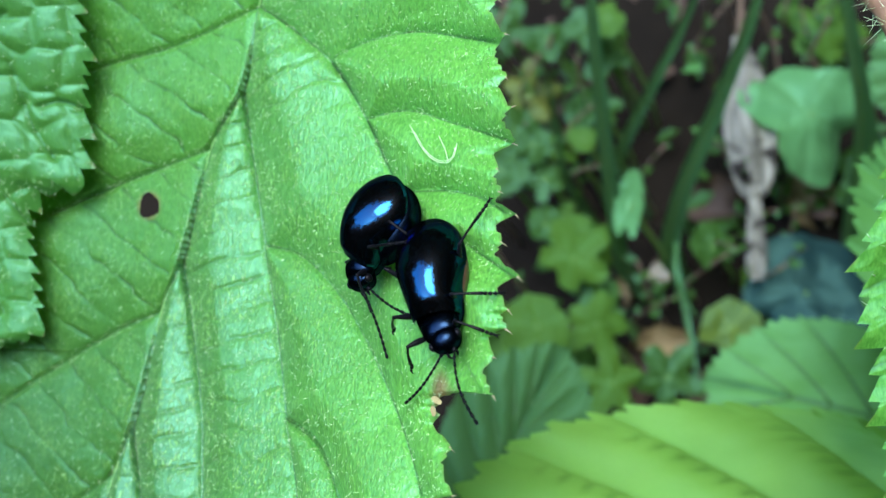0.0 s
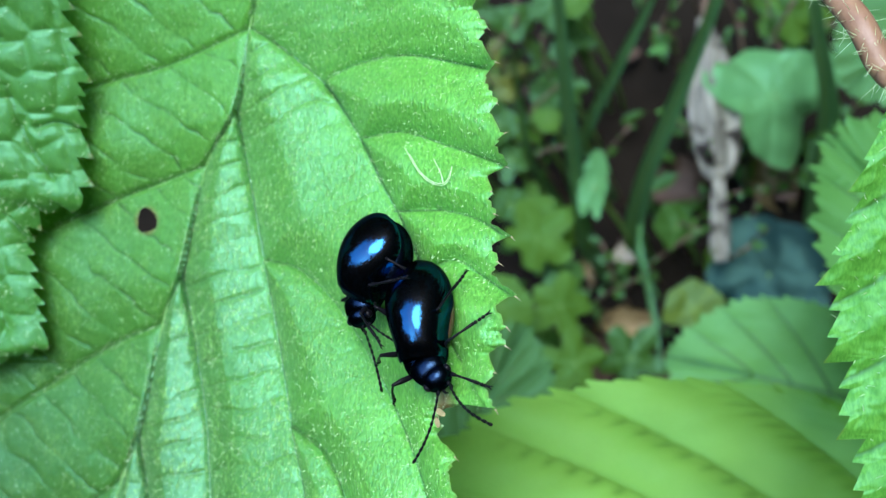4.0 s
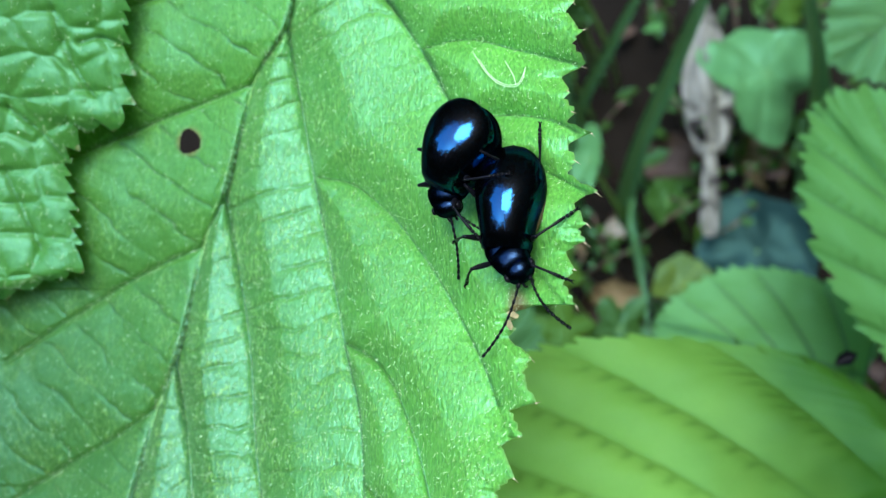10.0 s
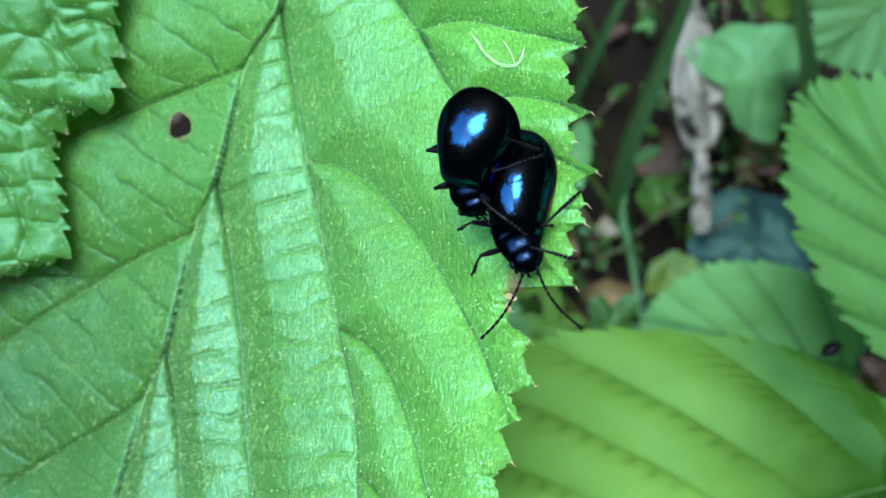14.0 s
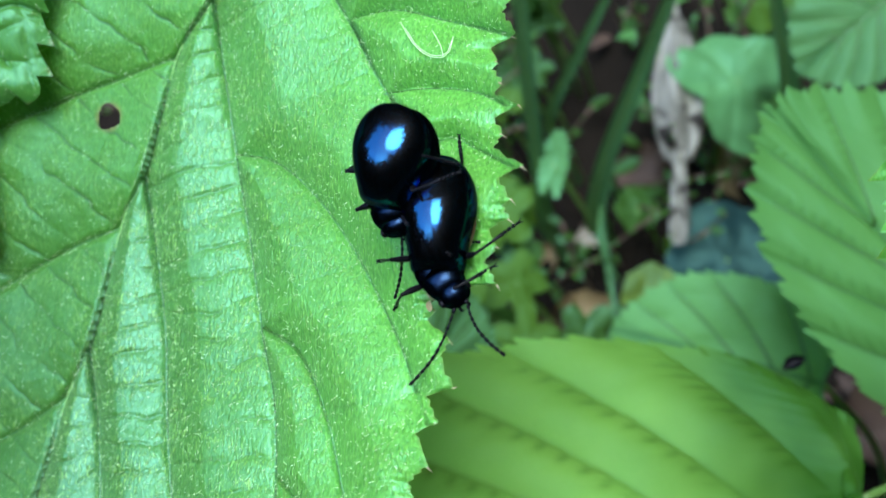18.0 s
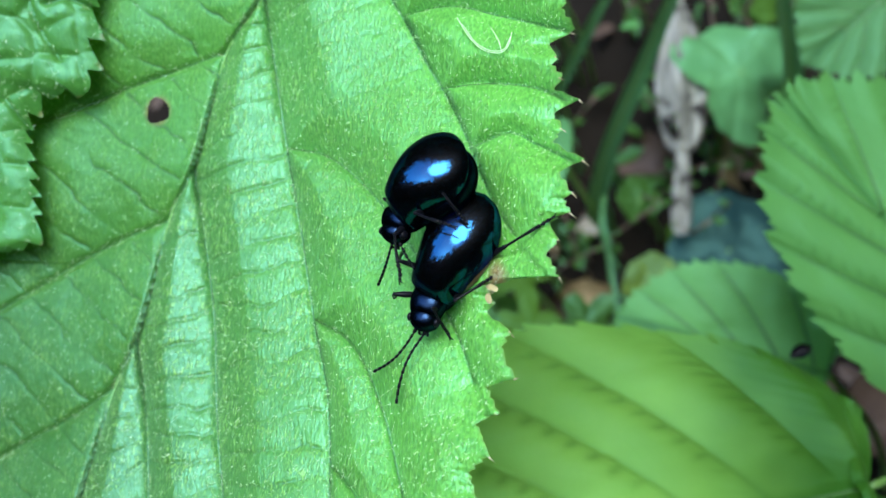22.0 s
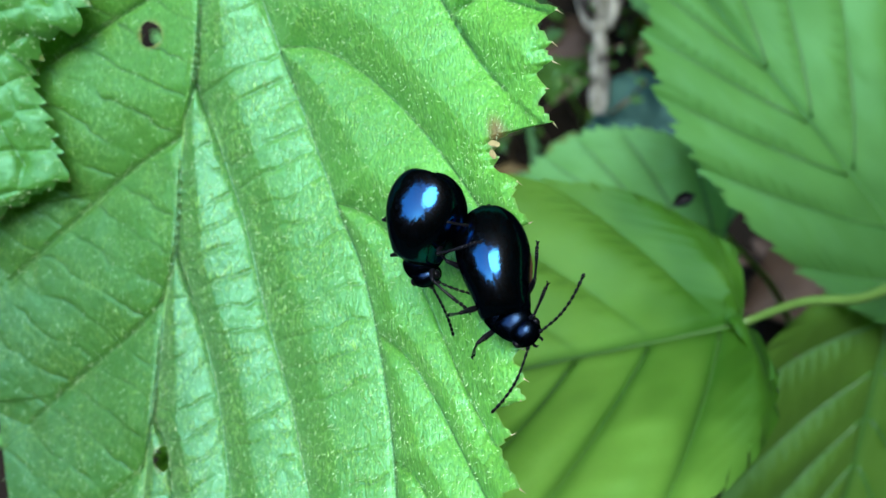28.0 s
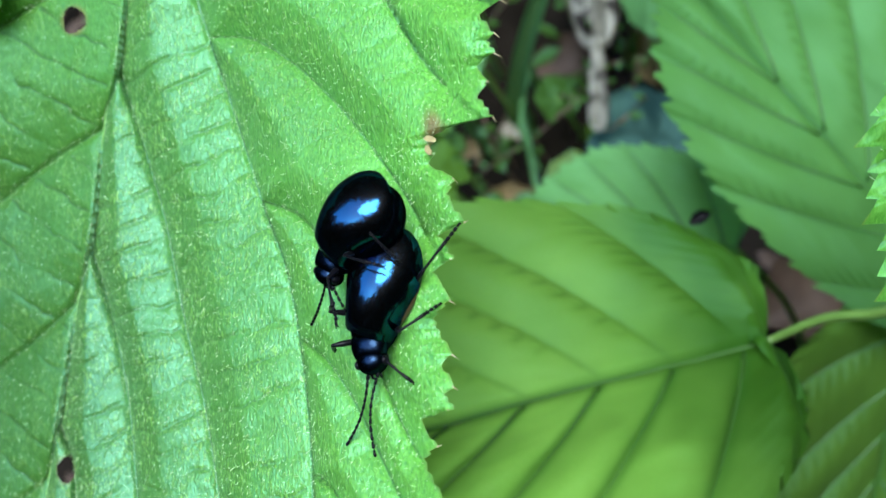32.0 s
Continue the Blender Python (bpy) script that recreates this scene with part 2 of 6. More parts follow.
STEM_GREEN = plain_material("green_stem", (0.08, 0.18, 0.03), (0.14, 0.26, 0.055), 0.45, 900)
def blotched_material(name, pale, dark):
    m, nt, bsdf, out = material(name)
    tone = mix(nt, ramp(nt, noise_tex(nt, 700, 5, 0.4, (0.22, 2.4, 1)), [(0.35, (0, 0, 0)), (0.65, (1, 1, 1))]), tuple(0.3 * c for c in pale), pale)
    spot = ramp(nt, noise_tex(nt, 260, 4, 0.8), [(0.36, (1, 1, 1)), (0.46, (0, 0, 0))])
    nt.links.new(mix(nt, spot, tone, dark), bsdf.inputs["Base Color"])
    bsdf.inputs["Roughness"].default_value = 0.85
    bsdf.inputs["Specular IOR Level"].default_value = 0.15
    return m


DRY = blotched_material("dry_leaf", (0.27, 0.27, 0.22), (0.02, 0.018, 0.015))
# near-black tone holds the shade under the vegetation
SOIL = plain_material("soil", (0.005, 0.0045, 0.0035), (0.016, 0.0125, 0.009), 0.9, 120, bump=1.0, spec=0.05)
TWIG = plain_material("twig", (0.06, 0.04, 0.025), (0.16, 0.11, 0.07), 0.8, 300, bump=0.6)


def beetle_material(name, a, b, rough, coat, spec=0.6):
    m, nt, bsdf, out = material(name)
    n = noise_tex(nt, 2200, 2)
    nt.links.new(mix(nt, n, a, b), bsdf.inputs["Base Color"])
    bsdf.inputs["Metallic"].default_value = 1.0
    bsdf.inputs["Specular Tint"].default_value = (0.08, 0.12, 0.3, 1)
    bsdf.inputs["Roughness"].default_value = rough
    bsdf.inputs["Coat Weight"].default_value = coat
    bsdf.inputs["Coat Roughness"].default_value = 0.38
    pits = nt.nodes.new("ShaderNodeTexVoronoi")
    pits.inputs["Scale"].default_value = 9000
    tc = nt.nodes.new("ShaderNodeTexCoord")
    nt.links.new(tc.outputs["Object"], pits.inputs["Vector"])
    bp = node(nt, "ShaderNodeBump", Strength=0.08, Distance=0.00003)
    nt.links.new(pits.outputs["Distance"], bp.inputs["Height"])
    nt.links.new(bp.outputs[0], bsdf.inputs["Normal"])
    return m


ELYTRA = beetle_material("blue_black_elytra", (0.007, 0.04, 0.085), (0.01, 0.052, 0.11), 0.11, 0.15)
SHELL = beetle_material("black_shell", (0.005, 0.011, 0.022), (0.01, 0.022, 0.045), 0.27, 0.04)
LIMB = plain_material("black_limb", (0.0025, 0.0025, 0.004), (0.005, 0.005, 0.006), 0.35, 3000, spec=0.1)
BELLY = plain_material("brown_belly", (0.03, 0.017, 0.009), (0.085, 0.045, 0.02), 0.4, 2500, bump=0.3)

# ---- mesh helpers ----


def mesh_from(name, verts, faces, mat, smooth=True, attrs=None):
    me = bpy.data.meshes.new(name)
    me.from_pydata([Vector(v) * MM for v in verts], [], faces)
    me.materials.append(mat)
    if smooth:
        me.polygons.foreach_set("use_smooth", [True] * len(me.polygons))
    for key, values in (attrs or {}).items():
        me.attributes.new(key, "FLOAT", "POINT").data.foreach_set("value", values)
    me.update()
    return me


def part(name, me, parent, label="", kind=""):
    ob = new(name, me)
    ob.parent = parent
    return tagged(ob, label=label, kind=kind)


def thing(name, label, category, group="", kind="", at=None):
    ob = new(name)
    ob.empty_display_size = 0.002
    if at is not None:
        ob.matrix_world = at
    return tagged(ob, label, category, group, kind)


def tube(path, radii, sides=8, caps=True):
    """Vertices and faces of a round tube along a path."""
    pts = [Vector(p) for p in path]
    verts, faces = [], []
    side = None
    for i, p in enumerate(pts):
        d = (pts[min(i + 1, len(pts) - 1)] - pts[max(i - 1, 0)]).normalized()
        if side is None:
            side = d.orthogonal().normalized()
        side = (side - d * side.dot(d)).normalized()
        other = d.cross(side)
        r = radii[i] if isinstance(radii, (list, tuple)) else radii
        for k in range(sides):
            a = 2 * math.pi * k / sides
            verts.append(p + (side * math.cos(a) + other * math.sin(a)) * r)
    n = len(pts)
    for i in range(n - 1):
        for k in range(sides):
            k2 = (k + 1) % sides
            faces.append((i * sides + k, i * sides + k2, (i + 1) * sides + k2, (i + 1) * sides + k))
    if caps:
        faces.append(tuple(range(sides - 1, -1, -1)))
        faces.append(tuple((n - 1) * sides + k for k in range(sides)))
    return verts, faces


def joined(*pieces):
    verts, faces = [], []
    for v, f in pieces:
        base = len(verts)
        verts += list(v)
        faces += [tuple(i + base for i in q) for q in f]
    return verts, faces


def spline(points, steps=12):
    """Catmull-Rom through the points."""
    pts = [Vector(p) for p in points]
    pts = [pts[0] * 2 - pts[1]] + pts + [pts[-1] * 2 - pts[-2]]
    out = []
    for i in range(1, len(pts) - 2):
        a, b, c, d = pts[i - 1:i + 3]
        for k in range(steps):
            t = k / steps
            out.append(0.5 * (2 * b + (c - a) * t + (2 * a - 5 * b + 4 * c - d) * t * t + (3 * b - a - 3 * c + d) * t ** 3))
    out.append(pts[-2])
    return out


def ellipsoid(centre, radii, rings=14, sides=20, shape=None):
    verts, faces = [], []
    for i in range(rings + 1):
        th = math.pi * i / rings
        for k in range(sides):
            ph = 2 * math.pi * k / sides
            p = Vector((-math.cos(th), math.sin(th) * math.cos(ph), math.sin(th) * math.sin(ph)))
            if shape:
                p = Vector(shape(p))
            verts.append(Vector((centre[0] + p.x * radii[0], centre[1] + p.y * radii[1], centre[2] + p.z * radii[2])))
    for i in range(rings):
        for k in range(sides):
            k2 = (k + 1) % sides
            faces.append((i * sides + k, i * sides + k2, (i + 1) * sides + k2, (i + 1) * sides + k))
    return verts, faces


def smoothstep(a, b, x):
    t = min(1, max(0, (x - a) / (b - a)))
    return t * t * (3 - 2 * t)


def fbm(x, y, z=0.0):
    return noise.fractal(Vector((x, y, z)), 1.0, 2.0, 3)


# ---- the main leaf ----


def blade_z(x, y):
    return -53.04 + 1.244 * x - 0.337 * y + 0.019 * x * x - 0.0171 * x * y + 0.0083 * y * y


VEINS = [  # (width, points) midrib, side veins, branches
    (1.3, [(-9.0, 16.5), (-9.8, 12.9), (-10.8, 8.5), (-12.7, 5.5), (-14.5, -0.7), (-15.7, -3.4), (-17.4, -9.9), (-18.6, -12.9), (-20.5, -19.3), (-22.0, -24.2), (-23, -29)]),
    (1.0, [(-10.8, 8.5), (-10.3, 5.7), (-9.3, 0.2), (-8.6, -3.3), (-7.7, -8.2), (-6.9, -12), (-6.8, -17.6), (-7.3, -23.1), (-8, -29)]),
    (1.0, [(-14.5, -0.7), (-13.6, -5.0), (-12.9, -9), (-12.5, -13.8), (-11.9, -18), (-11.6, -23.7), (-11.6, -29)]),
    (0.9, [(-17.4, -10.0), (-16.7, -13.5), (-16.2, -17.1), (-16.1, -21.0), (-16.2, -24.2), (-16.4, -29)]),
    (0.8, [(-20.5, -19.3), (-19.9, -21.3), (-20.0, -24.4), (-20.2, -29)]),
    (1.0, [(-9.8, 12.9), (-8.0, 11.6), (-5.5, 9.3), (-3.7, 6.3), (-2.5, 3.7), (-1.4, 1.4), (-0.1, -2.4), (0.7, -4.1)]),
    (0.7, [(-5.6, 9.5), (-3.7, 10.2), (-1.2, 10.3), (2.3, 9.1)]),
    (0.7, [(-3.7, 6.3), (-1.7, 6.5), (0.4, 5.7), (2.8, 4.6)]),
    (0.7, [(-2.1, 2.6), (0.1, 2.6), (1.6, 2.2), (2.6, 1.5)]),
    (0.6, [(-0.9, -0.3), (0.6, 0.3), (1.7, -0.3), (2.8, -1.1)]),
    (0.8, [(-9.3, 0.2), (-7.2, -0.3), (-5.3, -1.9), (-3.8, -3.9), (-2.6, -6.0), (-1.5, -8.4), (-0.9, -10.2)]),
    (0.8, [(-7.7, -8.2), (-5.8, -9.3), (-4.5, -12.0), (-3.8, -14.8), (-3.2, -17.3), (-2.6, -19)]),
    (0.8, [(-6.8, -14.6), (-5.7, -15.5), (-4.7, -17.3), (-3.9, -19.7), (-3.0, -22.2)]),
    (0.7, [(-7.0, -20.4), (-6.2, -20.8), (-5.4, -22.5), (-4.6, -25)]),
    (0.9, [(-9.8, 12.9), (-14.8, 11.3), (-18.7, 10.6), (-23, 9.6)]),
    (0.9, [(-12.7, 5.5), (-17.1, 4.2), (-20.2, 3.1), (-25.0, 1.4)]),
    (0.9, [(-15.7, -3.5), (-18.9, -4.8), (-22.7, -6.9), (-28.6, -10.5)]),
    (0.9, [(-18.3, -12.5), (-21.1, -14.5), (-24.6, -16.6), (-29, -19.5)]),
    (0.8, [(-21.2, -22), (-24, -23.8), (-28, -26.5)]),
]
# tooth tips down the outer margin: height, reach
TEETH = [(18.5, 0.2), (16.5, 1.0), (14.6, 1.8), (12.6, 2.2), (11.0, 2.4), (9.2, 2.6), (7.4, 2.7), (5.9, 2.8), (4.5, 3.1), (3.4, 2.35), (2.4, 2.4), (1.4, 2.95), (0.3, 2.45),
         (-1.1, 3.05), (-2.4, 2.5), (-3.2, 2.5), (-4.3, 2.05), (-5.75, 1.9), (-6.95, -0.25), (-8.0, 0.35), (-9.8, 0.3), (-11.2, -0.2),
         (-12.8, -0.6), (-14.9, -0.9), (-16.0, -1.05), (-16.9, -1.2), (-18.4, -2.0), (-20.2, -2.1), (-22.0, -2.6), (-24.0, -3.3), (-26.5, -4.2), (-29.0, -5.4), (-31.0, -6.6)]


def margin(y):
    """Outer edge of the blade at height y: tooth tips with shallow bays between."""
    fine = 0.16 * ((y * 1.9 + 0.6 * math.sin(y * 2.3)) % 1) ** 0.8 - 0.08
    return coarse_margin(y) + fine


def coarse_margin(y):
    if -6.95 < y < -5.75:
        k = (-5.75 - y) / 1.2
        return 1.95 - 2.15 * min(1, k * 3.0) ** 0.6 + 0.16 * math.sin(11 * y) * math.sin(5 * y)
    for (y1, x1), (y2, x2) in zip(TEETH, TEETH[1:]):
        if y2 <= y <= y1:
            s = (y1 - y) / (y1 - y2)
            depth = 0.26 * min(1.6, y1 - y2)
            x1, x2 = x1 + 0.05, x2 + 0.05
            bay = min(x1, x2) - depth
            if s < 0.35:
                k = s / 0.35
                return x1 + (bay - x1) * k ** 0.7
            k = (s - 0.35) / 0.65
            return bay + (x2 - bay) * k ** 1.25
    return TEETH[0][1] if y > TEETH[0][0] else TEETH[-1][1]


HOLES = [(-16.55, 2.43, 0.62, 0.66), (-20.2, -21.5, 0.4, 0.6)]


def main_leaf():
    lines = []
    for w, pts in VEINS:
        p = spline([(a, b, 0) for a, b in pts], 10)
        lines.append((w, np.array([(q.x, q.y) for q in p])))
    ys = np.arange(18.0, -29.5, -0.085)
    cols = 370
    left = -31.0
    grid = np.zeros((len(ys), cols, 2))
    for i, y in enumerate(ys):
        m = margin(float(y))
        inner = float(np.interp(y, [-30, -17, -5, 18], [-9.5, -4.2, -1.6, -0.6]))
        grid[i, :325, 0] = np.linspace(left, inner, 325)
        grid[i, 325:, 0] = np.linspace(inner, m, 46)[1:]
        grid[i, :, 1] = y
    flat = grid.reshape(-1, 2)
    groove = np.zeros(len(flat))
    puff = np.full(len(flat), 9.0)
    vein = np.zeros(len(flat))
    to_next, from_last = np.full(len(flat), 99.0), np.full(len(flat), 99.0)
    sides = []
    for w, line in lines:
        best = np.full(len(flat), 9.0)
        side = np.zeros(len(flat))
        for a, b in zip(line[:-1], line[1:]):
            ab = b - a
            near = np.abs(flat - (a + b) / 2).max(axis=1) < 7.5
            q = flat[near]
            t = np.clip(((q - a) @ ab) / max(ab @ ab, 1e-9), 0, 1)
            d = np.linalg.norm(q - a - t[:, None] * ab, axis=1)
            turn = (ab[0] * (q[:, 1] - a[1]) - ab[1] * (q[:, 0] - a[0])) / max(np.linalg.norm(ab), 1e-9) / np.maximum(d, 1e-6)
            closer = d < best[near]
            side[near] = np.where(closer, turn, side[near])
            best[near] = np.minimum(best[near], d)
        # which boundary of a panel the vein is: light face ends at it, or dark flank starts at it
        flip = -1 if line[-1][0] < line[0][0] - 4 and w < 1.2 else 1
        sides.append(side)
        trunk = 0 if len(sides) < 7 or len(sides) > 14 else (5 if len(sides) < 11 else 1)
        before = sides[trunk] * flip < 0 if len(sides) > 1 else np.zeros(len(flat), bool)
        facing = np.where((side * flip < 0) & ~before, best, 99.0)
        leaving = np.where((side * flip > 0) & ~before, best, 99.0)
        if w < 1.2:
            to_next = np.minimum(to_next, facing)
        from_last = np.minimum(from_last, leaving)
        groove = np.maximum(groove, (0.12 if w > 1.2 else 0.2) * w * np.exp(-(best / 0.12) ** 1.5))
        vein = np.maximum(vein, 0.55 * np.exp(-(best / (0.04 * w + 0.015)) ** 2))
        puff = np.minimum(puff, best)
    x, y = flat[:, 0], flat[:, 1]
    z = blade_z(x, y)
    # each panel rises steeply from one vein and leans gently over to the next
    reach = np.repeat(np.array([margin(float(v)) for v in ys]), cols) - x
    to_next = np.minimum(to_next, reach + 1.2)
    from_last = np.minimum(from_last, 6.0)
    u = from_last / np.maximum(from_last + to_next, 1e-6)
    width = np.minimum(from_last + to_next, 3.6)
    lean = np.where(u < 0.38, 1 - (1 - u / 0.38) ** 1.4, 1 - ((u - 0.38) / 0.62) ** 1.35)
    strength = 0.42 * (1 - 0.55 * smooth_np(np.interp(-y, [-p[1] for p in lines[0][1]], [p[0] for p in lines[0][1]]) - x, -0.2, 0.6))
    fold = strength * width * (lean - 0.5 * smooth_np(width, 0, 2))
    bulge = 0.12 * (1 - np.exp(-puff / 1.1))
    # ladder of cross veins and a fine quilting between the side veins
    warp = np.array([fbm(a * 0.35, b * 0.35) for a, b in flat]) * 0.5
    spine = np.interp(-y, [-p[1] for p in lines[0][1]], [p[0] for p in lines[0][1]])
    inner_half = smooth_np(spine - x, -0.1, 0.3)
    across = (y - 0.3 * x + warp) / 1.45 * (1 - inner_half) + (y + 0.75 * x + warp * 1.3) / 2.6 * inner_half
    rung = np.abs(across % 1 - 0.5) * 2
    outer = smooth_np(x - np.interp(-y, [-13, -9.3, -6.3, -1.4, 4.1], [-10, -5.5, -3.7, -1.4, 0.7]), -0.3, 0.3) * smooth_np(y, -5, -4)
    second = lines[1][1]
    beyond = smooth_np(x - np.interp(-y, [-p[1] for p in second], [p[0] for p in second]), 0, 0.4) * smooth_np(8.5 - y, 0, 2)
    show = smooth_np(puff, 0.05, 0.45) * (1 - 0.75 * outer) * (1 - 0.7 * beyond) * np.clip(0.75 + 1.2 * np.array([fbm(a * 0.5, b * 0.5, 14) for a, b in flat]), 0.15, 1)
    ladder = np.exp(-((1 - rung) / 0.09) ** 2) * show
    pillow = (1 - rung ** 3) * show * (1 - 0.5 * inner_half)
    quilt = np.array([fbm(a * 1.5, b * 1.5, 5) for a, b in flat])
    lump = np.array([fbm(a * 0.22, b * 0.22, 9) for a, b in flat])
    z = z + bulge + fold - groove + 0.12 * pillow - 0.08 * ladder * (1 - 0.3 * inner_half) + 0.02 * quilt * smooth_np(puff, 0, 0.6) + 0.22 * lump
    # outer margin turns down a little and ruffles
    edge = np.repeat(np.array([margin(float(v)) for v in ys]), cols) - x
    z = z + 0.2 * np.array([fbm(a * 0.9, b * 0.9, 21) for a, b in flat]) * np.exp(-edge / 1.6)
    z = z - 0.55 * np.exp(-edge / 0.9) * (0.5 + 0.9 * np.sin(y * 1.7 + 1)) * 0.8
    worn_or_dim = np.exp(-(((x + 0.1) / 0.4) ** 2 + ((y + 6.1) / 1.0) ** 2) ** 2)
    for hx, hy, a, b in HOLES:
        r = np.sqrt(((x - hx) / a) ** 2 + ((y - hy) / b) ** 2)
        worn_or_dim = np.maximum(worn_or_dim, 0.6 * np.exp(-((r - 1) / 0.25) ** 2))
    worn_or_dim = np.maximum(worn_or_dim, 0.35 * np.exp(-(edge / 0.07) ** 2))
    vein = np.maximum(vein, (0.35 + 0.45 * inner_half) * ladder * np.exp(-((1 - rung) / 0.05) ** 2))
    verts = [(float(a), float(b), float(c)) for a, b, c in zip(x, y, z)]
    faces = []
    inside = np.zeros(len(flat), bool)
    for hx, hy, a, b in HOLES:
        ang = np.arctan2(y - hy, x - hx)
        inside |= ((x - hx) / a) ** 2 + ((y - hy) / b) ** 2 < (1 + 0.12 * np.sin(3 * ang + hx)) ** 2
    for i in range(len(ys) - 1):
        for j in range(cols - 1):
            q = (i * cols + j, (i + 1) * cols + j, (i + 1) * cols + j + 1, i * cols + j + 1)
            if not inside[list(q)].any():
                faces.append(q)
    # yellower margin, plus the blade's better lit outer side put into the colour
    me = mesh_from("blade", verts, faces, MAIN_GREEN, True, {"vein": np.clip(vein, 0, 1), "worn_or_dim": np.clip(worn_or_dim, 0, 1), "silk": 1 - 0.65 * inner_half, "pale_mix": np.clip(0.9 * np.exp(-edge / 11.0) + 0.2 * smooth_np(y, -16, 8), 0, 0.9) * (1 - np.clip(vein, 0, 1))})
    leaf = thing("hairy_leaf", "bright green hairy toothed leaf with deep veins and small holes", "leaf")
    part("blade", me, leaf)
    # slender pale ribs lying in the grooves
    zs = z.reshape(len(ys), cols)
    xs = grid[:, :, 0]
    for n, (w, line) in enumerate(lines):
        path = []
        for px, py in line:
            i = int(np.clip(round((18.0 - py) / 0.085), 0, len(ys) - 1))
            if px > xs[i, -1] - 0.25 or px < left + 0.3 or i in (0, len(ys) - 1):
                continue
            j = int(np.abs(xs[i] - px).argmin())
            path.append((px, py, float(zs[i, max(0, j - 1):j + 2].min()) + (0.05 if n == 0 else 0.02)))
        path = [(p[0], p[1], sum(q[2] for q in path[max(0, k - 4):k + 5]) / len(path[max(0, k - 4):k + 5])) for k, p in enumerate(path)]
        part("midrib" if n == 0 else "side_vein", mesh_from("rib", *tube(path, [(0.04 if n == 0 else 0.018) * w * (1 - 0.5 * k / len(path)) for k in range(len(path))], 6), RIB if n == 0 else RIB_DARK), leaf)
    tips = []
    tip_rng = random.Random(9)
    for ty, _ in TEETH[1:]:
        if -29 < ty < 17.5 and not -7 < ty < -5.8:
            i = int(np.clip(round((18.0 - ty) / 0.085), 1, len(ys) - 2))
            p = Vector((float(xs[i, -1]) - 0.05, ty, float(zs[i, -1])))
            q = p + Vector((tip_rng.uniform(0.1, 0.3), tip_rng.uniform(-0.25, 0.1), tip_rng.uniform(0, 0.2)))
            tips.append(tube([p, p.lerp(q, 0.35), q], [0.04, 0.022, 0.006], 5))
    part("tooth_tips", mesh_from("tips", *joined(*tips), TIP), leaf, "pale bristle tips of the teeth", "stuff")
    # dry curled shreds round the bitten notch
    shred_rng = random.Random(14)
    for cx, cy, size in ((-0.6, -4.85, 0.2), (-0.3, -5.3, 0.26), (-0.22, -5.8, 0.28), (-0.3, -6.3, 0.24), (-0.42, -6.75, 0.2), (-0.05, -5.5, 0.2)):
        sv, sf, turn = [], [], shred_rng.uniform(0, 6.28)
        for i in range(7):
            for j in range(5):
                a, b = (i / 3 - 1) * size, (j / 2 - 1) * size * 0.55 * (1 - 0.5 * (i / 3 - 1) ** 2) * (1 + 0.4 * fbm(i, j, cy))
                px, py = cx + a * math.cos(turn) - b * math.sin(turn), cy + a * math.sin(turn) + b * math.cos(turn)
                sv.append((px, py, float(blade_z(px, py)) + 0.22 + 0.5 * b * b / size + 0.25 * abs(a) * math.sin(turn + i) + 0.06 * fbm(i * 0.7, j * 0.7, cx)))
        for i in range(6):
            for j in range(4):
                sf.append((i * 5 + j, i * 5 + 5 + j, i * 5 + 6 + j, i * 5 + j + 1))
        part("dry_shred", mesh_from("shred", sv, sf, SHRED), leaf, "dry tan shred at the bitten edge")
    # a tuft of pale silk stuck near the margin
    silk = []
    for pts in (((-1.5, 5.6), (-1.0, 4.6), (-0.5, 4.0), (0.1, 3.75), (0.45, 4.0), (0.6, 4.6)), ((-1.3, 5.3), (-0.8, 4.4), (-0.2, 3.9), (0.3, 3.9), (0.55, 4.4)), ((-0.2, 5.0), (0.1, 4.3), (0.2, 3.8))):
        silk.append(tube(spline([(a, c, blade_z(a, c) + 1.0) for a, c in pts], 6), 0.018, 5))
    part("silk", mesh_from("silk", *joined(*silk), HAIR), leaf, "curl of pale silk")
    # short pale hairs standing on the blade
    rng = random.Random(4)
    hv, hf = [], []
    n = len(flat)
    by_vein = np.nonzero(puff < 0.22)[0]
    for q in range(19000):
        k = int(by_vein[rng.randrange(len(by_vein))]) if q < 2200 else rng.randrange(n)
        if inside[k] or edge[k] < 0.1 or (q >= 2200 and inner_half[k] > 0.5 and rng.random() < 0.7):
            continue
        p = Vector(verts[k])
        lean = Vector((rng.uniform(-0.3, 0.5), rng.uniform(-1, 0.5), 0)) * 0.7
        nrm = Vector((-0.72, 0.2, 0.65))
        long = rng.random() < 0.16
        d = (nrm * rng.uniform(0.15, 0.7) + lean).normalized() * (rng.uniform(0.2, 0.4) if long else rng.uniform(0.08, 0.2))
        s = d.orthogonal().normalized() * (0.011 if long else 0.015)
        o = d.cross(s).normalized() * s.length
        b = len(hv)
        hv += [p + s, p - s * 0.5 + o, p - s * 0.5 - o, p + d]
        hf += [(b, b + 1, b + 3), (b + 1, b + 2, b + 3), (b + 2, b, b + 3)]
    part("hair", mesh_from("hair", hv, hf, HAIR, False), leaf, "short pale hairs", "stuff")
    return leaf


def smooth_np(x, a, b):
    t = np.clip((x - a) / (b - a), 0, 1)
    return t * t * (3 - 2 * t)


# ---- other leaves ----


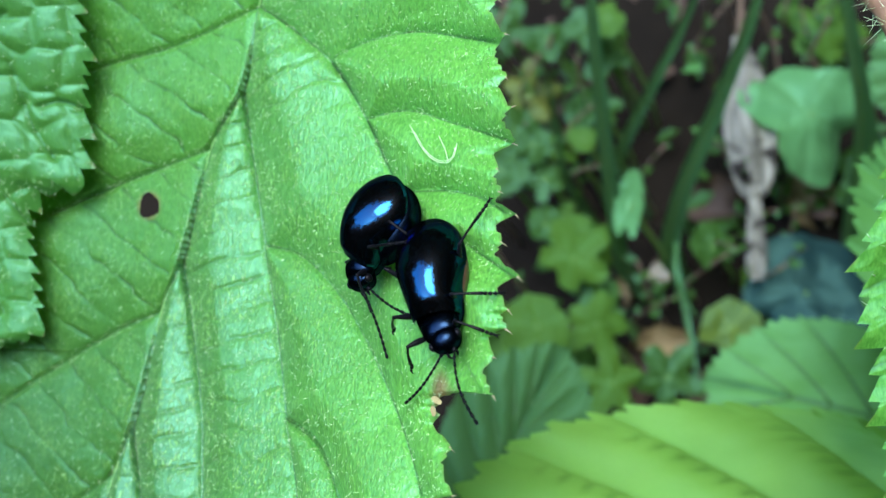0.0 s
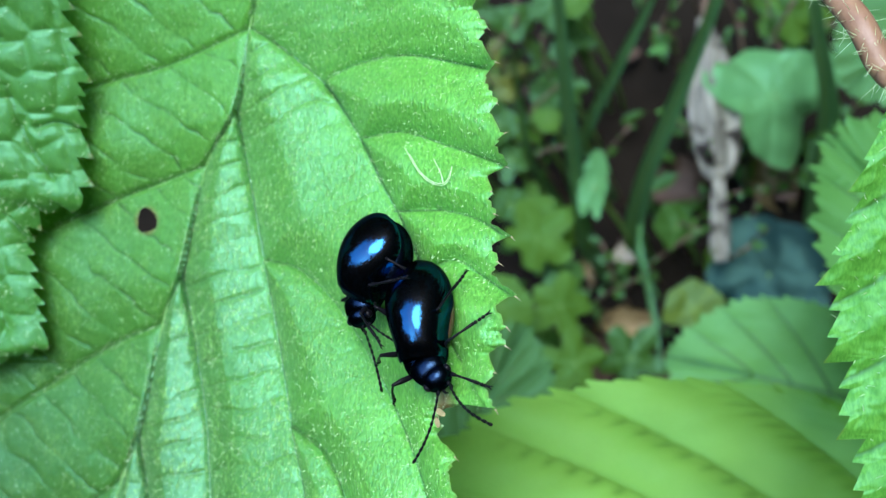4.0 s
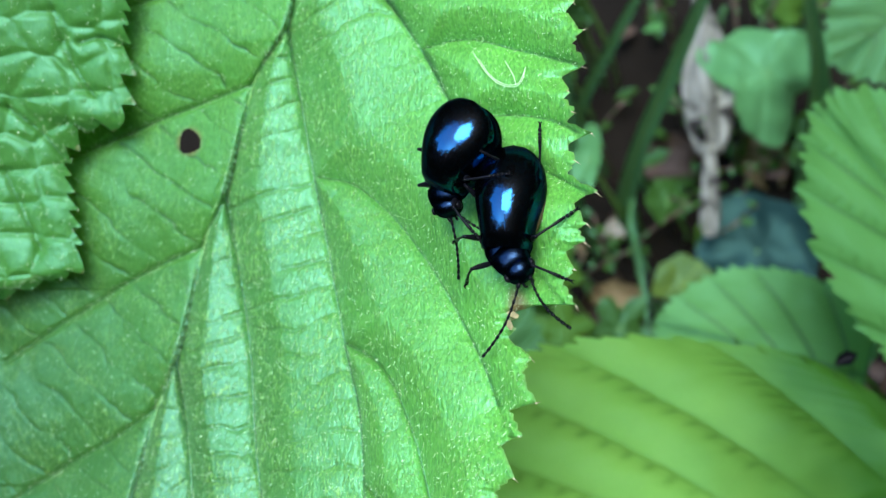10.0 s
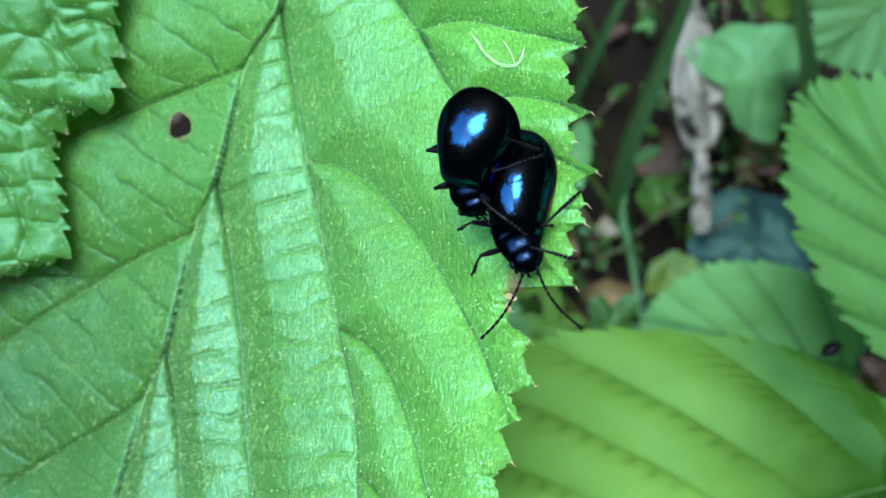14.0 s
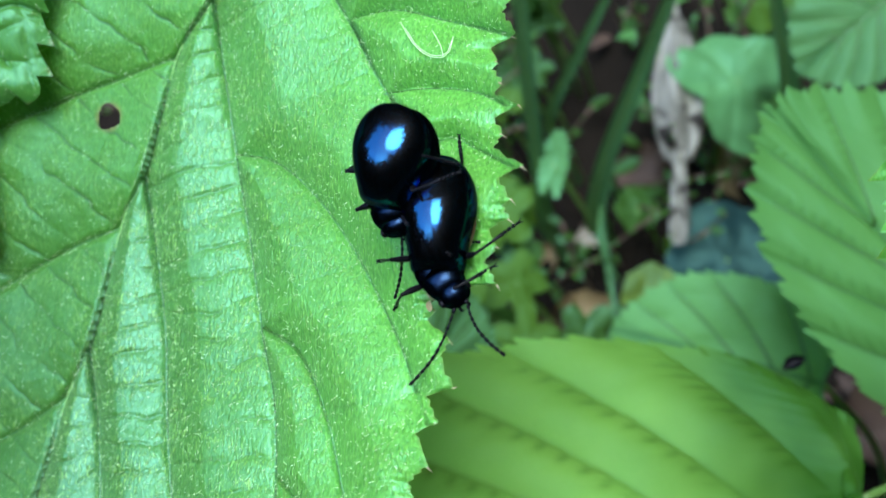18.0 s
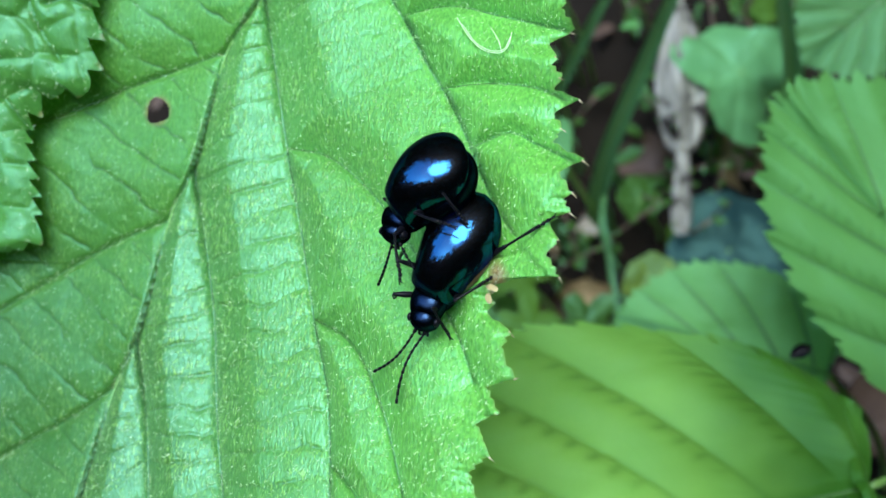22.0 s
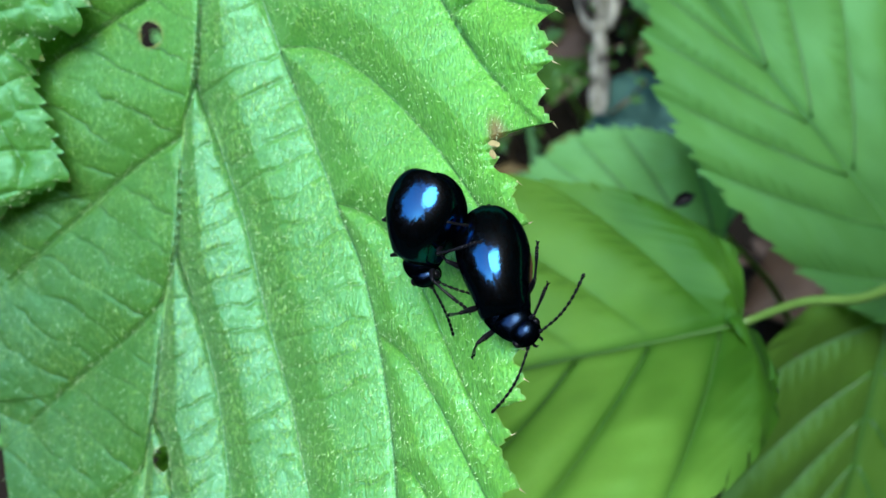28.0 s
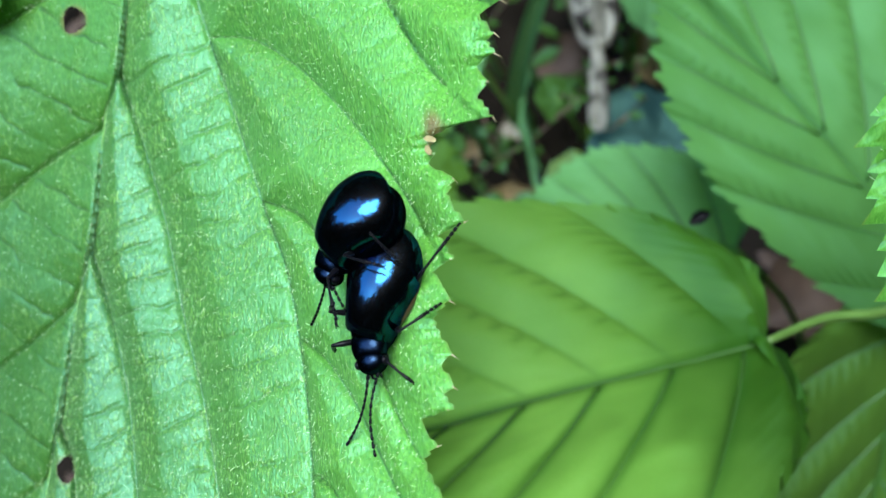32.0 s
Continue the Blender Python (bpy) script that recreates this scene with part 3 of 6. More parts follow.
def blade(length, width, material_, teeth=26, lateral=8, pleat=0.35, cup=0.15, droop=0.1, base_round=0.75, tip=1.2, seed=0, tooth=0.05, wobble=0.04, nu=110, nv=44, upper=1.0):
    """A toothed leaf along +x from its base, normal +z: outline, pleats along the side veins, folded and drooping."""
    verts, faces, vein, base_dim = [], [], [], []
    for i in range(nu + 1):
        s = i / nu
        w = width / 2 * (math.sin(math.pi * min(1, s ** base_round)) ** 0.75) * (1 - 0.18 * s ** tip)
        for j in range(-nv, nv + 1):
            v = j / nv
            ph = teeth * (s + 0.12 * abs(v))
            saw = (ph % 1) ** 0.8 + 0.35 * ((ph * 3) % 1)
            e = abs(v) ** 6
            ww = w * (1 + tooth * saw * e + wobble * fbm(s * 3, v * 0.5, seed))
            x = length * (s + 0.05 * saw * e * tooth * 6 - 0.03) + 0.10 * length * (abs(v) ** 1.5) * (1 - s)
            x -= 0.16 * length * max(0, 0.16 - s) / 0.16 * abs(v) ** 1.2 * (1 if base_round < 0.8 else 0.3)
            y = ww * v
            q = lateral * (s * 1.05 - 0.32 * abs(v) * (1 - 0.3 * s))
            f = abs((q % 1) - 0.5) * 2
            ridge = math.exp(-((1 - f) / 0.14) ** 2)
            mid = math.exp(-(y / (0.018 * width)) ** 2)
            fade = smoothstep(0, 0.12, s) * (1 - smoothstep(0.7, 0.92, s))
            z = -pleat * fade * math.exp(-((1 - f) / 0.4) ** 2) * (0.25 + 0.75 * abs(v)) * (1 - 0.6 * abs(v) ** 3) - pleat * mid * 0.8 + cup * abs(y) - droop * length * (s - 0.35) ** 2
            z += 0.025 * width * fbm(s * 4, y / width * 5, seed + 7) - 0.05 * width * e * math.sin(9 * s + seed + (v > 0))
            verts.append((x, y, z))
            base_dim.append(0.85 * (1 - smoothstep(0.05, 0.65, s)) + 0.15 * fbm(s * 5, v * 2, seed + 3))
            vein.append(min(1, max(math.exp(-((1 - f) / 0.14) ** 2) * fade * smoothstep(-0.4, 0.1, q) * math.exp(-abs(v) / 1.2) * (0.75 + 0.25 * math.sin(9 * s + 5 * v + seed)) * (1 if v > 0 else upper), mid)))
    m = 2 * nv + 1
    for i in range(nu):
        for j in range(m - 1):
            faces.append((i * m + j, (i + 1) * m + j, (i + 1) * m + j + 1, i * m + j + 1))
    return mesh_from("blade", verts, faces, material_, True, {"vein": vein, "worn_or_dim": base_dim})


def aim(base, tip, face=(0, 0, 1), roll=0.0):
    """Plan-space frame: +x from base to tip, +z near the facing direction."""
    b, t = Vector(base), Vector(tip)
    x = (t - b).normalized()
    z = Vector(face)
    z = (z - x * z.dot(x)).normalized()
    y = z.cross(x)
    m = Matrix((x, y, z)).transposed().to_4x4()
    m = m @ Matrix.Rotation(radians(roll), 4, "X")
    m.translation = b * MM
    return m


def leaf_thing(name, label, base, tip, face, width, material_, stalk=None, stem=STEM_GREEN, rib_mat=None, roll=0.0, category="leaf", group="", **shape):
    b, t = Vector(base), Vector(tip)
    ob = thing(name, label, category, group, at=PLACE @ aim(base, tip, face, roll))
    me = blade((t - b).length, width, material_, **shape)
    part("blade", me, ob)
    nv, nu = shape.get("nv", 44), shape.get("nu", 110)
    rib = [me.vertices[i * (2 * nv + 1) + nv].co / MM - Vector((0, 0, 0.12)) for i in range(0, nu - 4, 3)]
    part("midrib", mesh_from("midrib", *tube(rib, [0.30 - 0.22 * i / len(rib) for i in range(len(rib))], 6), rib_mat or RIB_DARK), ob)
    if stalk:
        inv = aim(base, tip, face, roll).inverted()
        pts = [(inv @ (Vector(p) * MM)) / MM for p in [base, *stalk]]
        path = spline(pts, 8) if len(pts) > 2 else pts
        n = len(path)
        part("stalk", mesh_from("stalk", *tube(path, [0.45 + 0.25 * i / n for i in range(n)], 8), stem), ob)
    return ob


# ---- beetles ----


def limb(points, radii, sides=8):
    return tube(spline(points, 5), [r for a, b in zip(radii, radii[1:]) for r in [a + (b - a) * k / 5 for k in range(5)]] + [radii[-1]], sides)


def femur_mesh(length):
    """Upper leg along +x: a swollen spindle with a short hip joint and a knee."""
    body = limb([(0, 0, 0), (length * 0.25, 0, 0.02), (length * 0.6, 0, 0.03), (length, 0, 0)], [0.08, 0.13, 0.14, 0.08])
    return mesh_from("leg", *joined(body, ellipsoid((length, 0, 0), (0.085, 0.085, 0.085), 8, 10)), LIMB)


def shin_mesh(length):
    """Lower leg along +x: thin tibia that widens to the ankle, four foot joints, two claws."""
    ankle = length * 0.62
    tibia = limb([(0, 0, 0), (ankle * 0.5, 0, 0.05), (ankle, 0, 0)], [0.06, 0.055, 0.085])
    bits = []
    for i in range(4):
        a, b = ankle + (length - ankle) * i / 4, ankle + (length - ankle) * (i + 0.92) / 4
        sag = -0.05 * math.sin(math.pi * i / 3)
        bits.append(tube([(a, 0, sag), ((a + b) / 2, 0, sag), (b, 0, sag)], [0.05, 0.09 if i < 3 else 0.055, 0.06], 8))
    claws = [tube([(length - 0.03, 0, 0), (length + 0.06, s * 0.06, -0.01), (length + 0.13, s * 0.08, -0.07)], [0.035, 0.03, 0.01], 5) for s in (-1, 1)]
    return mesh_from("shin", *joined(tibia, *bits, *claws), LIMB)


def axes(x, z):
    x = x.normalized()
    z = (z - x * z.dot(x)).normalized()
    return Matrix((x, z.cross(x), z)).transposed()


def bent_leg(hip, foot, upper, lower, rise=1.0):
    """Poses of femur and shin (in the femur's space) that carry the foot from the hip to a point, knee up."""
    h, f = Vector(hip), Vector(foot)
    d = f - h
    reach = min(max(d.length, abs(upper - lower) + 0.15), (upper + lower) * 0.985)
    d = d.normalized() * reach
    cos_a = (upper ** 2 + reach ** 2 - lower ** 2) / (2 * upper * reach)
    up = Vector((0.15 * (1 if h.x > 0 else -1), 0.35 * (1 if h.y > 0 else -1), rise))
    up = (up - d.normalized() * up.dot(d.normalized())).normalized()
    knee = d.normalized() * upper * cos_a + up * upper * math.sqrt(max(0, 1 - cos_a ** 2))
    a = axes(knee, up).to_4x4()
    a.translation = h * MM
    b = axes(d - knee, up).to_4x4()
    b.translation = (h + knee) * MM
    return a, a.inverted() @ b


def antenna_mesh(reach, bend):
    """Eleven beads in a gently curved chain."""
    bits = []
    n = 11
    path = [Vector((reach * i / n, bend * math.sin(math.pi * i / n), 0.05 * math.sin(math.pi * i / n))) for i in range(n + 1)]
    for i in range(n):
        a, b = path[i], path[i] + (path[i + 1] - path[i]) * 0.93
        mid = a + (b - a) * 0.7
        r = 0.095 if i == 0 else 0.066 + 0.016 * (i / n)
        bits.append(tube([a, mid, b], [r * 0.55, r, r * 0.75], 8))
    return mesh_from("antenna", *joined(*bits), LIMB)


def elytron_mesh(side, length, width, height, x0):
    """One wing case: half of a domed shell, widest behind the middle, with a rolled outer rim."""
    verts, faces = [], []
    nu, nv = 40, 18
    for i in range(nu + 1):
        s = i / nu
        rear = math.sqrt(max(0.0, 1 - max(0.0, (s - 0.56) / 0.44) ** 2.2))
        shoulder = 0.7 + 0.3 * smoothstep(0, 0.58, s)
        lip = 0.9 + 0.1 * smoothstep(0, 0.035, s)
        w = width / 2 * max(rear, 0.02) * shoulder * lip
        h = height * max(0.03, math.sin(math.pi * (0.16 + 0.84 * s)) ** 0.7) * (0.8 + 0.2 * smoothstep(0, 0.1, s))
        for j in range(nv + 1):
            a = math.pi / 2 * j / nv * 1.08
            y = side * (w * math.sin(min(a, math.pi / 2)) + (0.02 if j >= nv - 1 else 0))
            z = h * math.cos(a)
            verts.append((x0 - length * s, y, z))
    m = nv + 1
    for i in range(nu):
        for j in range(nv):
            q = (i * m + j, (i + 1) * m + j, (i + 1) * m + j + 1, i * m + j + 1)
            faces.append(q if side < 0 else q[::-1])
    return mesh_from("wing_case", verts, faces, ELYTRA)


def beetle(name, label, length, width, belly, antennae):
    """Body along +x, back up. antennae: (base, reach, bend, azimuth, elevation) that stay or are keyed."""
    ob = thing(name, label, "beetle", "pair of beetles")
    half = length / 2
    el = length * 0.74
    x0 = half - length * 0.255
    for side in (-1, 1):
        part("wing_case", elytron_mesh(side, el, width, width * 0.48, x0), ob)

    def belly_shape(p):
        return (p.x, p.y, p.z if p.z < 0 else p.z * 0.6)
    part("abdomen", mesh_from("abdomen", *ellipsoid((x0 - el * 0.48, 0.08 if belly else 0.35, -0.2 if belly else -0.35), (el * 0.47, width * (0.475 if belly else 0.46), width * (0.32 if belly else 0.42)), 18, 24, belly_shape), BELLY if belly else SHELL), ob, "brown swollen abdomen" if belly else "")
    part("thorax", mesh_from("thorax", *ellipsoid((x0 - 0.6, 0, -0.35), (1.5, width * 0.36, 0.6), 12, 18), SHELL), ob)

    def shield(p):
        k = max(abs(p.x), abs(p.y), 1e-6) / max(math.hypot(p.x, p.y), 1e-6)
        return (p.x * (1 + 0.35 * (1 / k - 1)), p.y * (1 + 0.5 * (1 / k - 1)) * (1.0 - 0.08 * p.x), p.z if p.z > 0 else p.z * 0.7)
    # shield, head, eyes, mouthparts and antennae turn together at the neck
    fore = part("pronotum", mesh_from("pronotum", *ellipsoid((length * 0.07, 0, -0.06), (length * 0.105, width * 0.27, width * 0.2), 16, 24, shield), SHELL), ob)
    fore.matrix_local = pose(x0 * MM, 0, 0)
    tip = length * 0.255
    part("head", mesh_from("head", *ellipsoid((tip - length * 0.085, 0, -0.12), (length * 0.09, width * 0.22, width * 0.19), 14, 20), SHELL), fore)
    for s in (-1, 1):
        part("eye", mesh_from("eye", *ellipsoid((tip - length * 0.075, s * width * 0.2, 0.02), (0.2, 0.14, 0.2), 10, 12), LIMB), fore)
        part("palp", mesh_from("palp", *limb([(tip - 0.12, s * 0.18, -0.2), (tip + 0.1, s * 0.2, -0.35), (tip + 0.12, s * 0.12, -0.5)], [0.07, 0.06, 0.03]), LIMB), fore)
    feelers = []
    for base, reach, bend, az, elv in antennae:
        f = part("antenna", antenna_mesh(reach, bend), fore)
        f.matrix_local = pose(*(Vector(base) * MM), 0, -elv, az)
        feelers.append(f)
    return ob, fore, feelers


def add_leg(ob, hip, foot, upper, lower, rise=1.0):
    femur = part("leg", femur_mesh(upper), ob)
    shin = part("shin", shin_mesh(lower), femur)
    femur.matrix_local, shin.matrix_local = bent_leg(hip, foot, upper, lower, rise)
    return femur, shin


# ---- woodland floor ----
UPW = PLACE.inverted().to_3x3() @ Vector((0, 0, 1))


def floor_z(x, y):
    return 0.004 * fbm(x * 18, y * 18) + 0.0015 * fbm(x * 90, y * 90, 3)


GROUND = (PLACE @ Vector((42 * MM, 0, -182 * MM))).z


def ground():
    verts, faces = [], []
    rings = [0.0] + [0.02 * 1.09 ** k for k in range(120)]
    seg = 96
    c = PLACE @ Vector((40 * MM, 0, -180 * MM))
    for r in rings:
        for k in range(seg):
            a = 2 * math.pi * k / seg
            x, y = c.x + r * math.cos(a), c.y + r * math.sin(a)
            fade = 1 if r < 1 else 3
            verts.append((x / MM, y / MM, (GROUND + floor_z(x, y) * fade) / MM))
    for i in range(len(rings) - 1):
        for k in range(seg):
            k2 = (k + 1) % seg
            faces.append((i * seg + k, (i + 1) * seg + k, (i + 1) * seg + k2, i * seg + k2))
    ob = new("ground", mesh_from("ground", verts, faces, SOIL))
    tagged(ob, "woodland soil, near-black with shade in its colour", "ground", kind="structure")


ground()

hairy_leaf = main_leaf()

def side_leaf_thing():
    """The neighbouring blade that overlaps the main one: saw-toothed, strongly quilted."""
    path = spline([(-20.6, 19.0, 0), (-20.4, 15.0, 0), (-19.7, 11.0, 0), (-19.9, 8.0, 0), (-20.1, 5.5, 0), (-20.2, 3.8, 0), (-21.6, 3.5, 0), (-22.9, 3.3, 0),
                   (-23.7, 1.8, 0), (-23.6, 0.0, 0), (-23.3, -2.0, 0), (-23.2, -4.6, 0), (-25.0, -5.3, 0), (-28.0, -6.0, 0), (-31.0, -7.0, 0)], 50)
    n, cols = len(path), 100
    run, grid, dists, saws = 0.0, [], [], []
    lines = [spline([(p[0], p[1], 0) for p in pts], 8) for pts in (
        [(-24.0, 10.3, -69.1), (-23.1, 7.2, -68.7), (-21.8, 5.0, -68.6)], [(-26.9, 4.5, -70.0), (-25.0, 3.0, -69.8), (-23.3, 0.8, -69.6)],
        [(-27.2, 0.8, -70.7), (-26.1, -1.8, -70.7), (-25.3, -3.7, -70.5)], [(-22.5, 7.9, -68.4), (-21.3, 8.2, -68.0), (-20.0, 7.8, -67.6)], [(-33, 12, 0), (-28, 11, 0), (-24, 13, 0)])]
    tooth_rng = random.Random(17)
    ends = [0.0]
    while ends[-1] < 60:
        ends.append(ends[-1] + tooth_rng.choice((0.75, 1.0, 1.5, 1.7)))
    sizes = [0.5 * (b - a) + tooth_rng.uniform(-0.05, 0.12) for a, b in zip(ends, ends[1:])]
    for i, p in enumerate(path):
        a, c = path[max(0, i - 1)], path[min(n - 1, i + 1)]
        d = (c - a).normalized()
        out = Vector((-d.y, d.x, 0))
        run += (p - a).length if i else 0
        k = max(q for q in range(len(ends)) if ends[q] <= run)
        u = (run - ends[k]) / (ends[k + 1] - ends[k])
        saw = (u / 0.86) ** 1.1 if u < 0.86 else (1 - u) / 0.14
        notch = out * (sizes[k] * saw - 0.2) + d * 0.3 * sizes[k] * saw
        spine = Vector((-40.0, 22 - 34 * i / (n - 1), 0))
        for k in range(cols):
            q = p.lerp(spine, (k / (cols - 1)) ** 1.4)
            dist = (q - p).length
            q = q + notch * math.exp(-(dist / 0.8) ** 1.5)
            grid.append((q.x, q.y))
            dists.append(max(0.0, dist + 0.5 - notch.dot(out) * math.exp(-(dist / 0.8) ** 1.5)))
            saws.append(saw)
    grid, dist = np.array(grid), np.array(dists)
    dv = np.full(len(grid), 9.0)
    for l in lines:
        for r in spline(l[::3] + [l[-1]], 6):
            dv = np.minimum(dv, np.hypot(grid[:, 0] - r.x, grid[:, 1] - r.y))
    # pillows between the net veins
    cell_rng = random.Random(6)
    f1, f2 = np.full(len(grid), 9.0), np.full(len(grid), 9.0)
    for gx in range(12):
        for gy in range(17):
            cx, cy = -41 + 2.1 * gx + cell_rng.uniform(-0.7, 0.7), -12 + 2.0 * gy + cell_rng.uniform(-0.7, 0.7)
            e = np.hypot(grid[:, 0] - cx, (grid[:, 1] - cy) * 1.2)
            f2 = np.minimum(np.maximum(e, f1), f2)
            f1 = np.minimum(f1, e)
    seam = f2 - f1
    h = 1.0 + 0.8 * (1 - np.exp(-dist / 2.5)) - 0.12 * np.exp(-dist / 0.6)
    h += 0.3 * (1 - np.exp(-dv / 0.9)) - 0.12 * np.exp(-(dv / 0.12) ** 2) + 0.15 * (1 - np.exp(-(seam / 0.6) ** 1.4)) * (0.4 + 0.6 * smooth_np(dist, 0.3, 1.5))
    h += np.array([0.06 * fbm(a * 0.5, b * 0.5, 2) + 0.012 * fbm(a * 1.8, b * 1.8, 4) for a, b in grid])
    verts = [(float(a), float(b), float(c)) for a, b, c in zip(grid[:, 0], grid[:, 1], blade_z(grid[:, 0], grid[:, 1]) + h * 1.6)]
    vein = list(np.maximum(0.7 * np.exp(-(dv / 0.07) ** 2), 0.12 * np.exp(-(seam / 0.06) ** 2)))
    worn_or_dim = list(0.5 * (dist < 0.12) * (np.array(saws) > 0.8))
    faces = []
    for i in range(n - 1):
        for k in range(cols - 1):
            faces.append((i * cols + k, i * cols + k + 1, (i + 1) * cols + k + 1, (i + 1) * cols + k))
    ob = thing("hairy_leaf", "quilted green saw-toothed leaf overlapping its neighbour", "leaf")
    part("blade", mesh_from("blade", verts, faces, QUILT_GREEN, True, {"vein": vein, "worn_or_dim": worn_or_dim, "pale_mix": [0.2] * len(verts), "silk": [0.8] * len(verts)}), ob)
    rng = random.Random(8)
    hv, hf = [], []
    for _ in range(1500):
        p = Vector(verts[rng.randrange(len(verts))])
        d = Vector((rng.uniform(-0.6, 0.5), rng.uniform(-0.7, 0.5), 0.5)).normalized() * rng.uniform(0.15, 0.4)
        s = d.orthogonal().normalized() * 0.016
        o = d.cross(s).normalized() * 0.016
        b = len(hv)
        hv += [p + s, p - s * 0.5 + o, p - s * 0.5 - o, p + d]
        hf += [(b, b + 1, b + 3), (b + 1, b + 2, b + 3), (b + 2, b, b + 3)]
    part("hair", mesh_from("hair", hv, hf, HAIR, False), ob, "short pale hairs", "stuff")
    return ob


side_leaf = side_leaf_thing()


def drop(p, down=0.0):
    """The point of the soil straight under a plan point."""
    q = PLACE @ (Vector(p) * MM)
    q.z = GROUND - 0.002
    return (PLACE.inverted() @ q) / MM


def rooted(base, out=6.0):
    """A stalk that bends from a leaf's base down into the soil."""
    b, g = Vector(base), drop(base)
    side = Vector((out, -out * 0.4, 0))
    return [b.lerp(g, 0.25) + side * 0.7, b.lerp(g, 0.6) + side, g + side]


# edge leaf and hairy stem of the neighbouring shoot
EDGE_ROWS = [
    (0, 2.33, -1.41, -0.01, 0.76, -0.12, 0.20),
    (1, 0.37, -0.55, -1.18, 0.36, -1.59, 0.51),
    (1.5, 0.41, -1.82, -1.63, 0.32, -1.86, 0.69),
    (2, 0.02, -2.13, -1.79, 0.51, -2.03, 0.55),
    (2.5, 0.62, -1.45, -1.32, 0.34, -1.97, 0.95),
    (3, 1.00, -2.25, -0.90, 0.50, -1.83, 0.63),
    (3.5, 1.18, -2.97, -0.71, 0.41, -1.69, 0.48),
    (5.5, 2.49, -1.34, -0.44, -0.77, -1.78, 0.75),
    (6, 2.94, 1.09, -0.46, -1.07, -1.73, 1.70),
    (7, 4.45, -0.56, 0.07, -1.07, -1.86, 1.27),
    (9, 5.25, -0.81, 0.12, -0.45, -2.16, 1.19),
    (10, 4.21, -0.41, 1.61, -0.57, -2.08, 1.67),
    (13, 6.31, -1.05, 1.30, -0.21, -1.89, 1.45),
    (16, 6.55, -1.57, 1.11, 0.09, -2.01, 1.83),
    (19, 8.69, -1.88, 0.01, 0.14, -1.97, 2.42),
    (21, 8.06, -1.80, 0.02, -0.03, -2.12, 2.61),
    (23, 8.00, -1.63, -0.65, -0.33, -2.38, 2.84),
    (26, 12.01, 0.48, 0.40, -2.39, -3.42, 1.09),
    (28.5, 15.12, -4.58, 1.66, -3.82, -3.99, 1.57),
    (30.5, 13.31, -6.18, -0.74, -2.21, -4.43, -1.42),
    (31, 12.58, -5.30, -0.96, -2.42, -4.45, -1.72),
    (32, 10.65, -5.39, 0.33, -2.88, -4.62, -0.31),
]
EDGE_BASE, EDGE_TIP = Vector((18.7, 10.1, -51.0)), Vector((21.7, -13.5, -51.0))


def edge_leaf_thing():
    """A crinkled leaf whose coarse teeth point outwards and down; double-toothed."""
    ob = thing("hairy_leaf", "crinkled bright green leaf with coarse teeth on a red stem", "leaf")
    length, nu, nv = (EDGE_TIP - EDGE_BASE).length, 260, 56
    verts, faces, vein, worn_or_dim = [], [], [], []
    for i in range(nu + 1):
        s = i / nu
        w = 5.3 * min(1, (s / 0.33) ** 0.75) * (1 - 0.35 * max(0, s - 0.45) ** 1.2)
        for side in (-1, 1):
            for k in range(nv + 1):
                v = k / nv
                ph = s * 7.2 - 0.35
                big = (ph % 1)
                small = (ph * 3) % 1
                saw = 0.42 * big ** 1.1 + 0.3 * small
                reach = w * (0.74 + 0.36 * saw * v ** 3)
                y = side * reach * v
                x = length * s + 0.55 * w * v * 0.5
                q = (ph - 0.25 * v) % 1
                f = abs(q - 0.5) * 2
                z = 0.55 * (1 - f) * v - 0.25 * v * v * w * 0.5 + 0.22 * fbm(x * 0.7, y * 0.7, 3) + 0.05 * fbm(x * 2.5, y * 2.5, 6)
                verts.append((x, y, z))
                vein.append(0.7 * math.exp(-((1 - f) / 0.08) ** 2) * (v > 0.05) + math.exp(-(v / 0.04) ** 2))
                worn_or_dim.append(0.4 * (v > 0.985) * (big > 0.85))
    m = nv + 1
    for i in range(nu):
        for sd in range(2):
            for k in range(nv):
                a = (i * 2 + sd) * m + k
                c = ((i + 1) * 2 + sd) * m + k
                faces.append((a, c, c + 1, a + 1) if sd else (a, a + 1, c + 1, c))
    me = mesh_from("blade", verts, faces, QUILT_GREEN, True, {"vein": [min(1, q) for q in vein], "worn_or_dim": worn_or_dim, "pale_mix": [0.45] * len(verts), "silk": [0.4] * len(verts)})
    frame_ = aim(EDGE_BASE, EDGE_TIP, (-0.15, 0.1, 1))
    me.transform(frame_)
    part("blade", me, ob)
    rib = [me.vertices[i * 2 * m].co / MM for i in range(0, nu - 6, 6)]
    part("midrib", mesh_from("midrib", *tube(rib, 0.16, 6), RIB), ob)
    rng = random.Random(12)
    bits = []
    for _ in range(420):
        p = me.vertices[rng.randrange(len(me.vertices))].co / MM
        d = Vector((rng.uniform(-1, 0.4), rng.uniform(-0.6, 0.6), rng.uniform(0.1, 1))).normalized()
        bits.append(tube([p, p + d * rng.uniform(0.15, 0.4)], [0.018, 0.005], 3))
    part("hair", mesh_from("hair", *joined(*bits), HAIR), ob, "short pale hairs", "stuff")
    return ob


edge_leaf = edge_leaf_thing()


